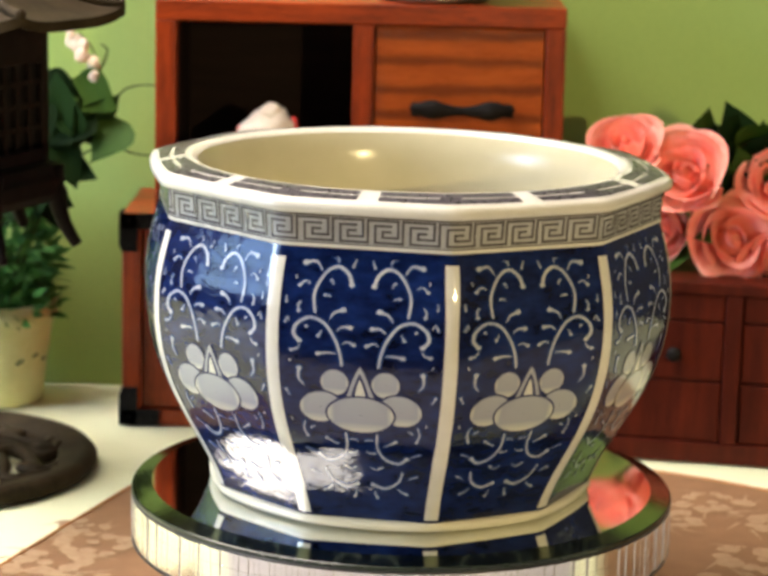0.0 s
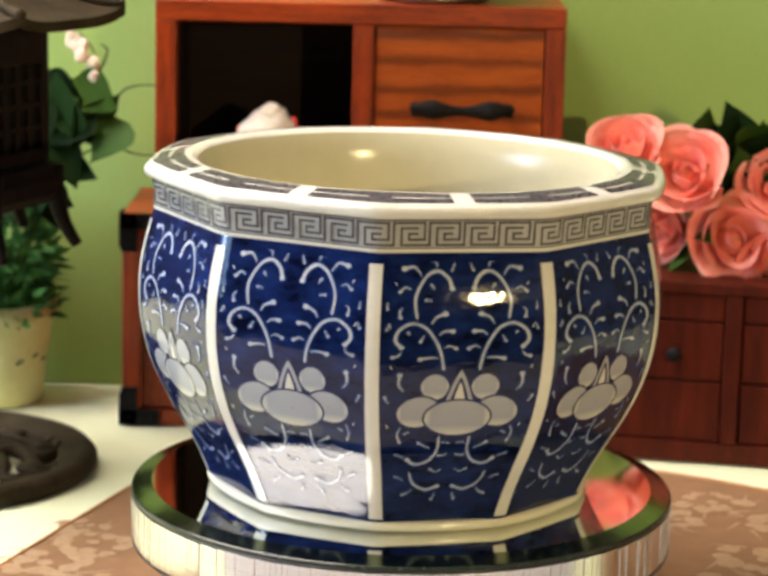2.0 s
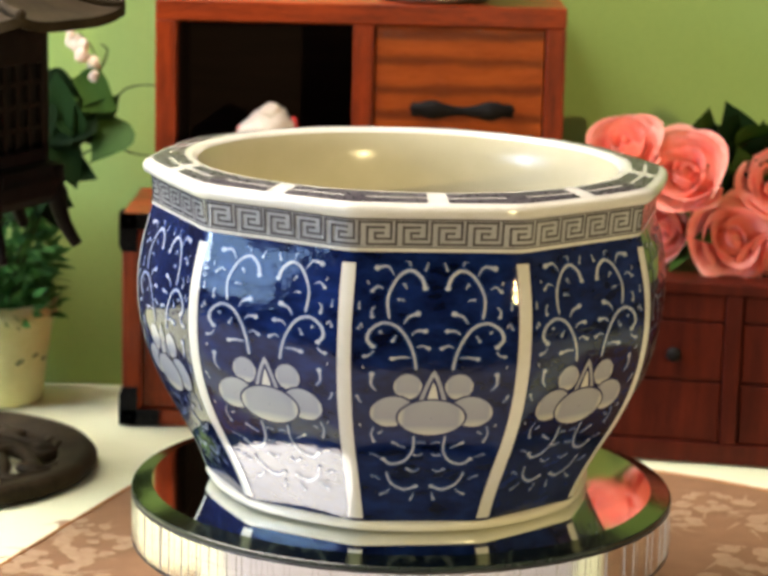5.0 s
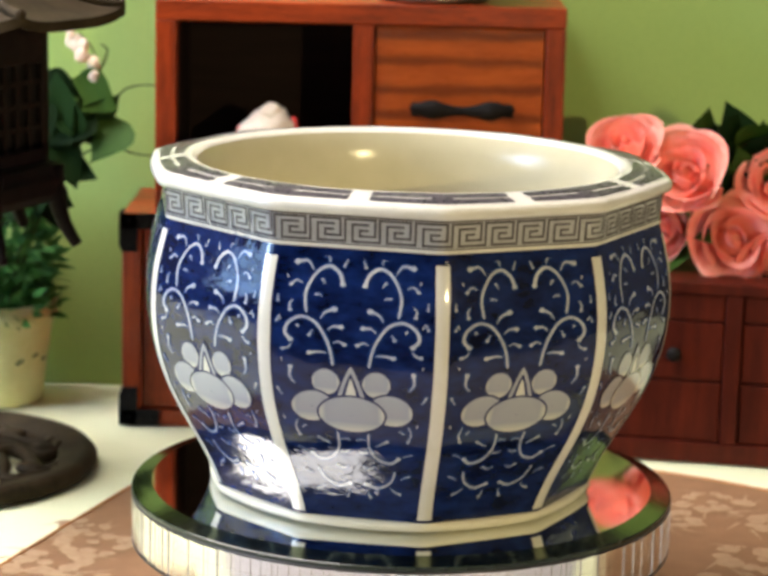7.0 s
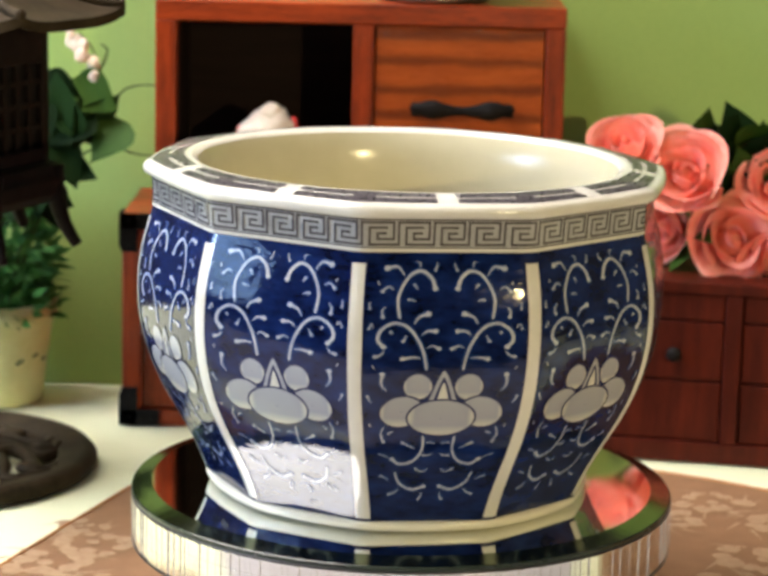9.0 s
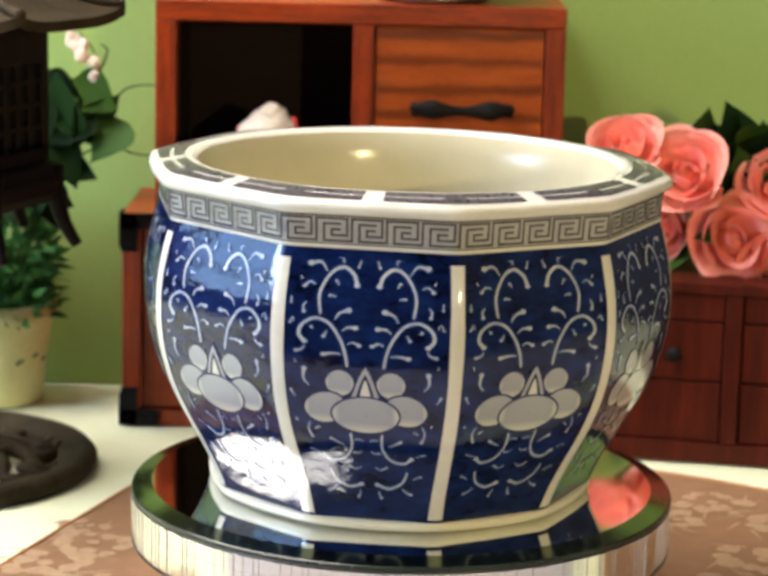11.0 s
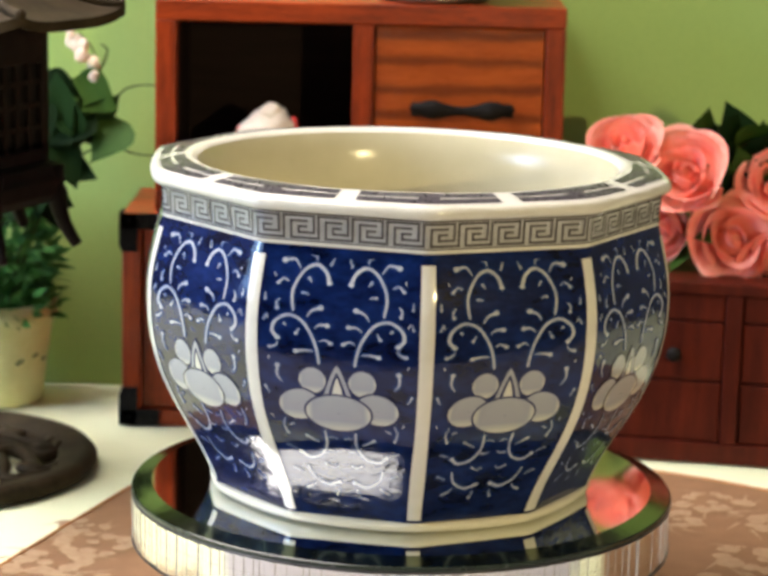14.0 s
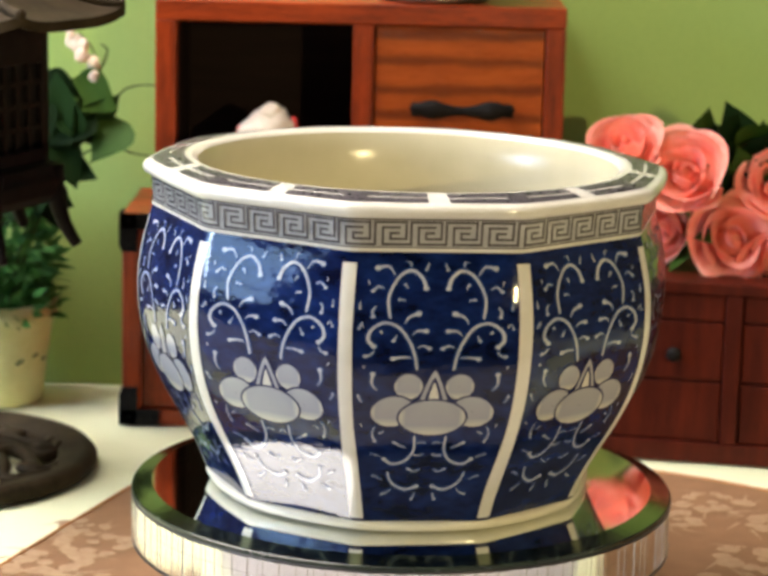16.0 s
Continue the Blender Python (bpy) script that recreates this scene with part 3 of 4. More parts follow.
def brush(pts, w0, w1, head, steps=6):
    """A pale stroke on a wider, thinner wash of cobalt."""
    stroke(halo_bm, pts, w0 + 0.0017, w1 + 0.0017, off=0.00022, head=head + 0.0007, steps=steps)
    stroke(scroll_bm, pts, w0, w1, head=head, steps=steps)


for s in (-1, 1):
    for pts in CURLS:
        brush([(s * u, z) for u, z in pts], 0.0010, 0.0016, 0.0011)
    for pts in ROOTS:
        brush([(s * u, z) for u, z in pts], 0.0008, 0.0014, 0.0011)
    for u0, z0, u1, z1, u2, z2, size in COMMAS + COMMAS_B + COMMAS_C + COMMAS_D:
        j = 0.018 * s * noise.noise(Vector((u0 * 9, z0 * 90, s)))
        brush([(s * u0 + j, z0), (s * u1 + j, z1), (s * u2 + j, z2)], 0.00025, 0.00012 * size, 0.000095 * size, steps=4)
    for k in (1, 4, 6, 8):
        u, z = 0.78 + 0.08 * noise.noise(Vector((k * 2.7, s, 1))), 0.048 + 0.0105 * k
        stroke(scroll_bm, [(s * u, z), (s * (u + 0.015), z + 0.0008), (s * (u + 0.02), z + 0.0018)], 0.0004, 0.0007, steps=3)
halo_mesh = finish("cobalt_wash", halo_bm, HALO, True)
scroll_mesh = finish("scrollwork", scroll_bm, SCROLL, True)
PETALS = [("petal", blob(0.285, 0.0808, 0.155, 0.0066, 0.00034), PETAL), ("petal", blob(-0.285, 0.0808, 0.155, 0.0066, 0.00034), PETAL),
          ("petal", blob(0.46, 0.0672, 0.245, 0.0082, 0.00040, tip=-0.12), PETAL), ("petal", blob(-0.46, 0.0672, 0.245, 0.0082, 0.00040, tip=0.12), PETAL),
          ("heart_petal", wedge(0.18, 0.0700, 0.0895, 0.00046), PETAL), ("heart", wedge(0.075, 0.0715, 0.0832, 0.00058), HEART), ("front_petal", blob(0, 0.0640, 0.385, 0.0097, 0.00066), PETAL)]
OUTLINES = [blob(0.285, 0.0808, 0.178, 0.0075, 0.00028), blob(-0.285, 0.0808, 0.178, 0.0075, 0.00028), blob(0.46, 0.0672, 0.268, 0.0092, 0.00036, tip=-0.12), blob(-0.46, 0.0672, 0.268, 0.0092, 0.00036, tip=0.12),
            wedge(0.215, 0.0695, 0.0912, 0.00042), wedge(0.125, 0.0705, 0.0860, 0.00052), blob(0, 0.0640, 0.412, 0.0107, 0.00060)]
petal_meshes = [(n, finish(n, b, m, True)) for n, b, m in PETALS]
outline_meshes = [finish("outline", b, LINE, True) for b in OUTLINES]
for k in range(10):
    turn = pose(0, 0, 0, 0, 0, 36 * k)
    for name, me in [("cobalt_wash", halo_mesh), ("scrollwork", scroll_mesh)] + petal_meshes + [("petal_outline", m) for m in outline_meshes]:
        ob = new(name, me)
        ob.parent = pot
        ob.matrix_basis = turn

# Greek key on the neck
key_bm = bmesh.new()
NKEY = 48


def neck_point(phi, z, off):
    rc = 0.1314 + max(z - 0.151, 0) / 0.012 * 0.0012
    r = ten_sided(rc, phi)
    return ring_point(r + off, phi, z)


def key_line(u0, z0, u1, z1, base, step, w=0.00058):
    """A straight dark line of the key; u counts along the unit, z across the band."""
    du, dz = (u1 - u0), (z1 - z0)
    n = 4 if abs(du) > 0.01 else 1
    wu = w / 0.017
    if abs(du) > 0.01:
        a, b = min(u0, u1) - wu, max(u0, u1) + wu
        f = lambda u, v: neck_point(base + step * (a + (b - a) * u), z0 + (2 * v - 1) * w, 0.0003)
    else:
        a, b = min(z0, z1), max(z0, z1)
        f = lambda u, v: neck_point(base + step * (u0 + (2 * u - 1) * wu), a + (b - a) * v, 0.0003)
        n = 1
    grid_mesh(f, n, 1, bm=key_bm)


for k in range(NKEY):
    st = 360 / NKEY
    b0 = k * st
    zb, zt = 0.1490, 0.1598
    h = zt - zb
    key_line(0.04, zb, 0.04, zt, b0, st)
    key_line(0.04, zt, 0.90, zt, b0, st)
    key_line(0.90, zt, 0.90, zb + 0.26 * h, b0, st)
    key_line(0.90, zb + 0.26 * h, 0.46, zb + 0.26 * h, b0, st)
    key_line(0.46, zb + 0.26 * h, 0.46, zb + 0.52 * h, b0, st)
    key_line(0.46, zb + 0.52 * h, 0.68, zb + 0.52 * h, b0, st)
    key_line(0.25, zb + 0.02 * h, 0.25, zb + 0.77 * h, b0, st)
    key_line(0.25, zb + 0.77 * h, 0.70, zb + 0.77 * h, b0, st)
    key_line(0.25, zb + 0.02 * h, 1.04, zb + 0.02 * h, b0, st)
part("greek_key", key_bm, KEYLINE, pot, "dark grey Greek key line pattern")
part("neck_line", grid_mesh(lambda u, v: neck_point(360 * u, 0.1608 + 0.0008 * v, 0.0004), SEG, 1, True), KEYLINE, pot)
part("neck_line", grid_mesh(lambda u, v: neck_point(360 * u, 0.1475 + 0.0005 * v, 0.0004), SEG, 1, True), KEYLINE, pot)
part("neck_foot", grid_mesh(lambda u, v: neck_point(360 * u, 0.1458 + 0.0016 * v, 0.0004), SEG, 1, True), WHITE, pot)


# dark dashes on the flat top of the rim
def rim_point(phi, k, lift):
    """k runs from the round inner edge (0) to the ten-sided outer edge (1)."""
    r = 0.1140 + (ten_sided(0.1338, phi, 0.3) - 0.1140) * k
    skin = sorted((ten_sided(rc, phi, f), z) for (z, rc), f in list(zip(lip_rows, lip_round))[5:12])
    return ring_point(r, phi, float(np.interp(r, [p[0] for p in skin], [p[1] for p in skin])) + lift)


for k in range(10):
    for k0, k1 in ((0.05, 0.45), (0.56, 0.95)):
        part("rim_bar", grid_mesh(lambda u, v, k=k, k0=k0, k1=k1: rim_point(36 * k + 2.3 + 31.4 * u, k0 + (k1 - k0) * v, 0.0002), 20, 4), RIMDARK, pot, smooth=True)
    part("rim_bar", grid_mesh(lambda u, v, k=k: rim_point(36 * k + 15.6 + 4.8 * u, 0.38 + 0.24 * v, 0.00026), 4, 2), RIMDARK, pot, smooth=True)


# ---- wooden chests ----
def corner_iron(parent, x, z, sx, sz, size, y):
    """A black L-shaped corner mount with round nails; sx, sz point into the board."""
    bm = box(min(x, x + sx * size), max(x, x + sx * size), y - 0.0022, y - 0.0002, min(z, z + sz * size * 0.42), max(z, z + sz * size * 0.42), 0.0005)
    box(min(x, x + sx * size * 0.42), max(x, x + sx * size * 0.42), y - 0.0022, y - 0.0002, min(z, z + sz * size), max(z, z + sz * size), 0.0005, bm)
    ob = part("corner_iron", bm, IRON, parent, "black iron corner mount")
    for dx, dz in ((0.2, 0.2), (0.8, 0.2), (0.2, 0.8)):
        nb = lumpy_ball(0.0012, 0, 1, at=(x + sx * size * dx, y - 0.0022, z + sz * size * dz), squash=(1, 0.6, 1), subdiv=2)
        part("nail", nb, IRON, ob, smooth=True)
    return ob


def lower_chest():
    c = thing("lower_chest", pose(0, 0, 0), "low reddish brown wooden chest with black iron corners on the table", "chest")
    x0, x1, y0, y1, z1 = -0.1948, 0.108, 0.39, 0.5, 0.151
    part("top_board", box(x0, x1, y0, y1, z1 - 0.012, z1, 0.0015), WOOD, c)
    part("bottom_board", box(x0, x1, y0, y1, 0.0004, 0.0125, 0.0015), WOOD, c)
    part("side_board", box(x0, x0 + 0.0135, y0, y1, 0.0125, z1 - 0.012, 0.0012), WOODV, c)
    part("side_board", box(x1 - 0.0135, x1, y0, y1, 0.0125, z1 - 0.012, 0.0012), WOODV, c)
    part("back_board", box(x0 + 0.0135, x1 - 0.0135, y1 - 0.006, y1, 0.0125, z1 - 0.012), WOODSHADE, c)
    w = (x1 - x0 - 0.027) / 2
    for k in range(2):
        a = x0 + 0.0135 + k * w
        d = part("door", box(a + 0.0006, a + w - 0.0006, y0 + 0.0035, y0 + 0.012, 0.0132, z1 - 0.0127, 0.001), WOODV, c)
        part("knob", lumpy_ball(0.005, 0, 1, at=(a + (w - 0.02 if k == 0 else 0.02), y0 - 0.001, 0.08), squash=(1, 0.9, 1), subdiv=2), IRON, d, smooth=True)
    for x, sx in ((x0 - 0.0005, 1), (x1 + 0.0005, -1)):
        corner_iron(c, x, z1 + 0.0004, sx, -1, 0.027, y0)
        corner_iron(c, x, 0.0012, sx, 1, 0.027, y0)
    for z0, z in ((0.0012, 0.024), (z1 - 0.024, z1 + 0.0003)):
        part("side_iron", box(x0 - 0.002, x0 - 0.0002, y0 - 0.002, y0 + 0.02, z0, z, 0.0005), IRON, c)
    return c


def upper_chest():
    c = thing("upper_chest", pose(0, 0, 0), "reddish brown wooden chest with open compartment and one drawer", "chest")
    x0, x1, y0, y1, z0, z1 = -0.1735, 0.1062, 0.40, 0.5, 0.1515, 0.2975
    part("top_board", box(x0, x1, y0, y1, z1 - 0.0145, z1, 0.0014), WOOD, c)
    part("bottom_board", box(x0, x1, y0, y1, z0, z0 + 0.013, 0.0014), WOOD, c)
    part("side_board", box(x0, x0 + 0.0142, y0 + 0.0003, y1, z0 + 0.013, z1 - 0.0145, 0.0012), WOODV, c)
    part("side_board", box(x1 - 0.0135, x1, y0 + 0.0003, y1, z0 + 0.013, z1 - 0.0145, 0.0012), WOODV, c)
    part("divider", box(-0.0385, -0.0245, y0 + 0.0006, y1 - 0.006, z0 + 0.013, z1 - 0.0145, 0.0012), WOODV, c)
    part("back_board", box(x0 + 0.0142, x1 - 0.0135, y1 - 0.006, y1, z0 + 0.013, z1 - 0.0145), WOODSHADE, c)
    # thin sheets added inside the compartment; the dark ones stand for its shade
    for a, b, wood in ((x0 + 0.0142, x0 + 0.0152, WOODSHADE), (-0.0395, -0.0387, WOODV)):
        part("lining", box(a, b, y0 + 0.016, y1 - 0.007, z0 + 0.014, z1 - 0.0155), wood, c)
    part("lining", box(x0 + 0.0154, -0.0397, y0 + 0.012, y1 - 0.007, z1 - 0.0155, z1 - 0.0146), WOODSHADE, c)
    part("lining", box(x0 + 0.0154, -0.0397, y0 + 0.012, y1 - 0.007, z0 + 0.0131, z0 + 0.014), WOODSHADE, c)
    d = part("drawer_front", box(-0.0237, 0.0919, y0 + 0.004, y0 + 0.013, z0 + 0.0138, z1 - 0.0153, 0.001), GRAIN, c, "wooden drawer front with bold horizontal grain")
    part("drawer_box", box(-0.0215, 0.0897, y0 + 0.0132, y1 - 0.02, z0 + 0.016, z1 - 0.03), WOODSHADE, c)
    hb = bmesh.new()
    n = 36

    def bar(u, v):
        t = 2 * u - 1
        r = 0.0038 + 0.0042 * math.exp(-((abs(t) - 0.55) / 0.26) ** 2)
        r *= max(0.0, 1 - abs(t) ** 7) ** 0.5 + 0.02
        a = 2 * math.pi * v
        return (0.0368 + 0.0362 * t, y0 - 0.006 + 0.6 * r * math.cos(a), 0.2265 + 0.0018 * (t * t) + 0.85 * r * math.sin(a))
    grid_mesh(lambda u, v: bar(v, u), 14, n, True, bm=hb)
    h = part("drawer_pull", hb, IRON, d, "black iron drawer pull", smooth=True)
    for x in (0.006, 0.0676):
        part("pull_mount", box(x - 0.004, x + 0.004, y0 - 0.006, y0 + 0.0045, 0.2225, 0.2310, 0.001), IRON, d)
    return c


GRAIN = material("bold_grain_wood", (0.25, 0.042, 0.006), (0.48, 0.105, 0.014), 0.30, 14, stretch=(1, 9, 9), bump=0.05, coat=0.3, detail_scale=9)


def add_grain_lines(m):
    """Dark growth lines that run along the board."""
    n, l = m.node_tree.nodes, m.node_tree.links
    shader = n["Principled BSDF"]
    plain = shader.inputs["Base Color"].links[0].from_socket
    tc, mp, wave, ramp, mix = (n.new("ShaderNode" + k) for k in ("TexCoord", "Mapping", "TexWave", "ValToRGB", "Mix"))
    mp.inputs["Scale"].default_value = (0.30, 1, 1)
    wave.bands_direction = "Z"
    wave.inputs["Scale"].default_value = 17
    wave.inputs["Distortion"].default_value = 2.6
    wave.inputs["Detail"].default_value = 5
    wave.inputs["Detail Scale"].default_value = 2.6
    wave.inputs["Detail Roughness"].default_value = 0.62
    ramp.color_ramp.elements[0].position, ramp.color_ramp.elements[1].position = 0.0, 0.60
    ramp.color_ramp.elements[0].color, ramp.color_ramp.elements[1].color = (0.72, 0.72, 0.72, 1), (0, 0, 0, 1)
    mix.data_type = "RGBA"
    mix.inputs[7].default_value = (0.085, 0.014, 0.004, 1)
    l.new(tc.outputs["Object"], mp.inputs[0])
    l.new(mp.outputs[0], wave.inputs[0])
    l.new(wave.outputs[1], ramp.inputs[0])
    l.new(ramp.outputs[0], mix.inputs[0])
    l.new(plain, mix.inputs[6])
    l.new(mix.outputs[2], shader.inputs["Base Color"])


add_grain_lines(GRAIN)
GRAIN.node_tree.nodes["Principled BSDF"].inputs["Specular IOR Level"].default_value = 0.28
lower_chest()
upper_chest()


def side_chest():
    """A small chest turned a little towards the pot, only its front seen."""
    c = thing("small_chest", pose(0.1752, 0.3339, 0.0008, 0, 0, -9.7), "dark red wooden chest of small drawers under the roses", "chest")
    x0, x1, d, h = -0.048, 0.200, 0.13, 0.1235
    part("top_board", box(x0, x1, 0, d, h - 0.008, h, 0.001), WOODDARK, c)
    part("bottom_board", box(x0, x1, 0, d, 0, 0.014, 0.001), WOODDARK, c)
    posts = [x0, 0.0395, 0.122, x1 - 0.012]
    for x in posts:
        part("post", box(x, x + 0.011, 0.0004, d - 0.004, 0.014, h - 0.008, 0.001), WOODDARK, c)
    part("back_board", box(x0 + 0.011, x1 - 0.012, d - 0.004, d, 0.014, h - 0.008), WOODSHADE, c)
    for a, b in zip(posts, posts[1:]):
        for z0, z1 in ((0.0146, 0.0552), (0.0565, 0.0962), (0.0974, h - 0.0086)):
            f = part("drawer", box(a + 0.0118, b - 0.0008, 0.0025, d - 0.01, z0, z1, 0.0012), WOODDARK, c)
            if 0.05 < z0 < 0.09:
                kx = (a + 0.011 + b) / 2 + (0.0055 if a == x0 else -0.008 if a == posts[1] else 0)
                part("knob", lathe([(0.0001, 0), (0.0042, 0), (0.0052, 0.002), (0.0045, 0.005), (0.0025, 0.007), (0.002, 0.0105)], 16), IRON, f, "small black knob", smooth=True, m=pose(kx, -0.0078, 0.075, -90))
    return c


side_chest()

# ---- small things on and in the chest ----
dish = lathe([(0.0001, 0.0), (0.034, 0.0), (0.0375, 0.0015), (0.0385, 0.004), (0.037, 0.0055), (0.042, 0.012), (0.05, 0.03), (0.053, 0.05), (0.051, 0.05), (0.046, 0.03), (0.036, 0.012), (0.0001, 0.009)], 48)
solid("dish", dish, BRASS, pose(0.0155, 0.445, 0.2976), "pewter coloured dish standing on the wooden chest", "dish", smooth=True)
orn = bmesh.new()
lumpy_ball(0.026, 0.10, 1.7, orn, (0, 0, 0.022), (1.0, 0.8, 0.95))
lumpy_ball(0.0205, 0.30, 2.6, orn, (-0.001, -0.004, 0.0375), (1.0, 0.9, 1.0))
lumpy_ball(0.0075, 0.30, 2.0, orn, (0.001, -0.006, 0.0545), (1.1, 0.9, 0.9))
for v in orn.verts:
    v.co.z = max(v.co.z, 0.0)
ornament = thing("ornament", pose(-0.097, 0.425, 0.1645), "white porcelain ornament with red trim standing in the compartment", "ornament")
part("figure", orn, PORCELAIN, ornament, smooth=True)
part("red_trim", lumpy_ball(0.0055, 0.3, 3, at=(0.0175, -0.004, 0.0440), squash=(0.6, 0.8, 1.5)), RED, ornament, "red painted trim", smooth=True)

part("red_trim", lumpy_ball(0.0045, 0.3, 3, at=(-0.0195, -0.006, 0.0400), squash=(0.6, 0.8, 1.4)), RED, ornament, "red painted trim", smooth=True)

# ---- iron lantern ----
lantern = thing("lantern", pose(-0.305, 0.275, 0.0), "dark cast iron garden lantern on a round openwork base", "lantern")
base = lathe([(0.082, 0.0005), (0.104, 0.0005), (0.1075, 0.004), (0.1075, 0.0085), (0.104, 0.0125), (0.098, 0.0125), (0.092, 0.0095), (0.082, 0.0085), (0.082, 0.0005)], 72)
plate = part("base_plate", base, ROOFIRON, lantern, "round cast iron base", smooth=True)
part("hub", lathe([(0.0001, 0.0005), (0.046, 0.0005), (0.048, 0.004), (0.046, 0.010), (0.0001, 0.012)], 48), ROOFIRON, plate, smooth=True)
for k in range(16):
    a = 2 * math.pi * k / 16
    s = bmesh.new()
    pts = []
    for i in range(9):
        t = i / 8
        r = 0.036 + 0.05 * t
        b = a + 0.26 * math.sin(t * 5.5 + k % 2)
        pts.append((r * math.cos(b), r * math.sin(b), 0.0070 + 0.0016 * math.sin(t * 6)))
    part("relief_scroll", tube(pts, 0.0048, 0.8, bm=s), ROOFIRON, plate, smooth=True)
for k in range(10):
    a = 2 * math.pi * (k + 0.5) / 10
    part("relief_boss", lumpy_ball(0.009, 0.25, 2, at=(0.072 * math.cos(a), 0.072 * math.sin(a), 0.0075), squash=(1.1, 0.9, 0.5)), ROOFIRON, plate, smooth=True)
part("column", lathe([(0.032, 0.009), (0.03, 0.014), (0.02, 0.03), (0.016, 0.09), (0.022, 0.14), (0.04, 0.170), (0.045, 0.181)], 24), CASTIRON, lantern, smooth=True)
YAW = 4
SIDES = 6
for k in range(SIDES):
    a = radians(60 * k + YAW)
    ca, sa = math.cos(a), math.sin(a)
    leg = tube([(0.066 * ca, 0.066 * sa, 0.197), (0.0665 * ca, 0.0665 * sa, 0.186), (0.0685 * ca, 0.0685 * sa, 0.174), (0.073 * ca, 0.073 * sa, 0.160), (0.081 * ca, 0.081 * sa, 0.146)], 0.0078, 0.45)
    part("leg", leg, CASTIRON, lantern, smooth=True)


def six_ring(rows):
    """A six-sided ring through (corner radius, height) rows."""
    def at(u, v):
        r, z = rows[round(v * (len(rows) - 1))]
        a = 2 * math.pi * u + radians(YAW)
        return (r * math.cos(a), r * math.sin(a), z)
    return grid_mesh(at, SIDES, len(rows) - 1, True)


part("apron", six_ring([(0.03, 0.174), (0.066, 0.174), (0.072, 0.180), (0.0735, 0.189), (0.0705, 0.193), (0.0705, 0.198), (0.066, 0.200), (0.01, 0.200)]), CASTIRON, lantern)
HALF = 0.0335
FACE = 0.058
for k in range(SIDES):
    rot = pose(0, 0, 0, 0, 0, 60 * k + YAW + 120)
    panel_bm = bmesh.new()
    for x0, x1, z0, z1 in ((-HALF, -0.026, 0.200, 0.294), (0.026, HALF, 0.200, 0.294), (-0.026, 0.026, 0.200, 0.209), (-0.026, 0.026, 0.2635, 0.294)):
        box(x0, x1, -FACE, -FACE + 0.005, z0, z1, 0.0008, panel_bm)
    wall_ob = part("side_wall", panel_bm, CASTIRON, lantern, m=rot)
    for i in range(3):
        x = -0.014 + 0.014 * i
        part("lattice_bar", box(x - 0.002, x + 0.002, -FACE + 0.0012, -FACE + 0.004, 0.209, 0.2635, 0.0005), CASTIRON, wall_ob)
    for i in range(3):
        z = 0.2225 + 0.0145 * i
        part("lattice_bar", box(-0.026, 0.026, -FACE + 0.0016, -FACE + 0.0036, z - 0.0018, z + 0.0018, 0.0005), CASTIRON, wall_ob)
# solid black core added so the lattice openings look shaded
part("inner_panel", six_ring([(0.001, 0.2005), (0.0607, 0.2005), (0.0607, 0.2935), (0.001, 0.2935)]), IRON, lantern, "black core added for the shade inside")
part("ceiling_plate", six_ring([(0.0665, 0.294), (0.0665, 0.2965), (0.001, 0.2965)]), CASTIRON, lantern)
roof = bmesh.new()


def roof_point(u, v):
    """A six-sided roof whose eaves sweep up to the corners."""
    a = 2 * math.pi * u
    off = (a + math.pi / 6) % (math.pi / 3) - math.pi / 6
    side = 0.866 / math.cos(math.pi / 6 - abs(off))
    corner = max(0.0, (side - 0.866) / 0.134)
    r = 0.1115 * (1 - v) * side + 0.012 * v
    z = 0.2945 + 0.046 * v ** 1.45 + 0.0055 * corner ** 2 * (1 - v) ** 4
    t = radians(YAW)
    return (r * math.cos(a + t), r * math.sin(a + t), z)


grid_mesh(roof_point, 72, 12, True, roof)
grid_mesh(lambda u, v: Vector(roof_point(u, 0.9 * (1 - v))) - Vector((0, 0, 0.0065)), 72, 8, True, roof)
grid_mesh(lambda u, v: Vector(roof_point(u, 0)) - Vector((0, 0, 0.0065 * (1 - v))), 72, 1, True, roof)
part("roof", roof, ROOFIRON, lantern, "upswept cast iron roof", smooth=True)
for k in range(SIDES):
    ridge = [Vector(roof_point(k / SIDES, v)) + Vector((0, 0, 0.0012)) for v in (0.85, 0.6, 0.4, 0.2, 0.08, 0.0)]
    part("roof_ridge", tube([tuple(p) for p in ridge], 0.0034), ROOFIRON, lantern, smooth=True)
part("finial", lathe([(0.012, 0.337), (0.015, 0.342), (0.008, 0.347), (0.012, 0.356), (0.001, 0.368)], 20), CASTIRON, lantern, smooth=True)
for ob in lantern.children:
    if ob.name.split(".")[0] not in ("base_plate", "column"):
        k = 0.95 if ob.name.split(".")[0] in ("side_wall", "inner_panel", "ceiling_plate") else 1.0
        ob.matrix_basis = pose(0.014, 0, 0.003) @ Matrix.Diagonal((k, k, 1, 1)) @ ob.matrix_basis


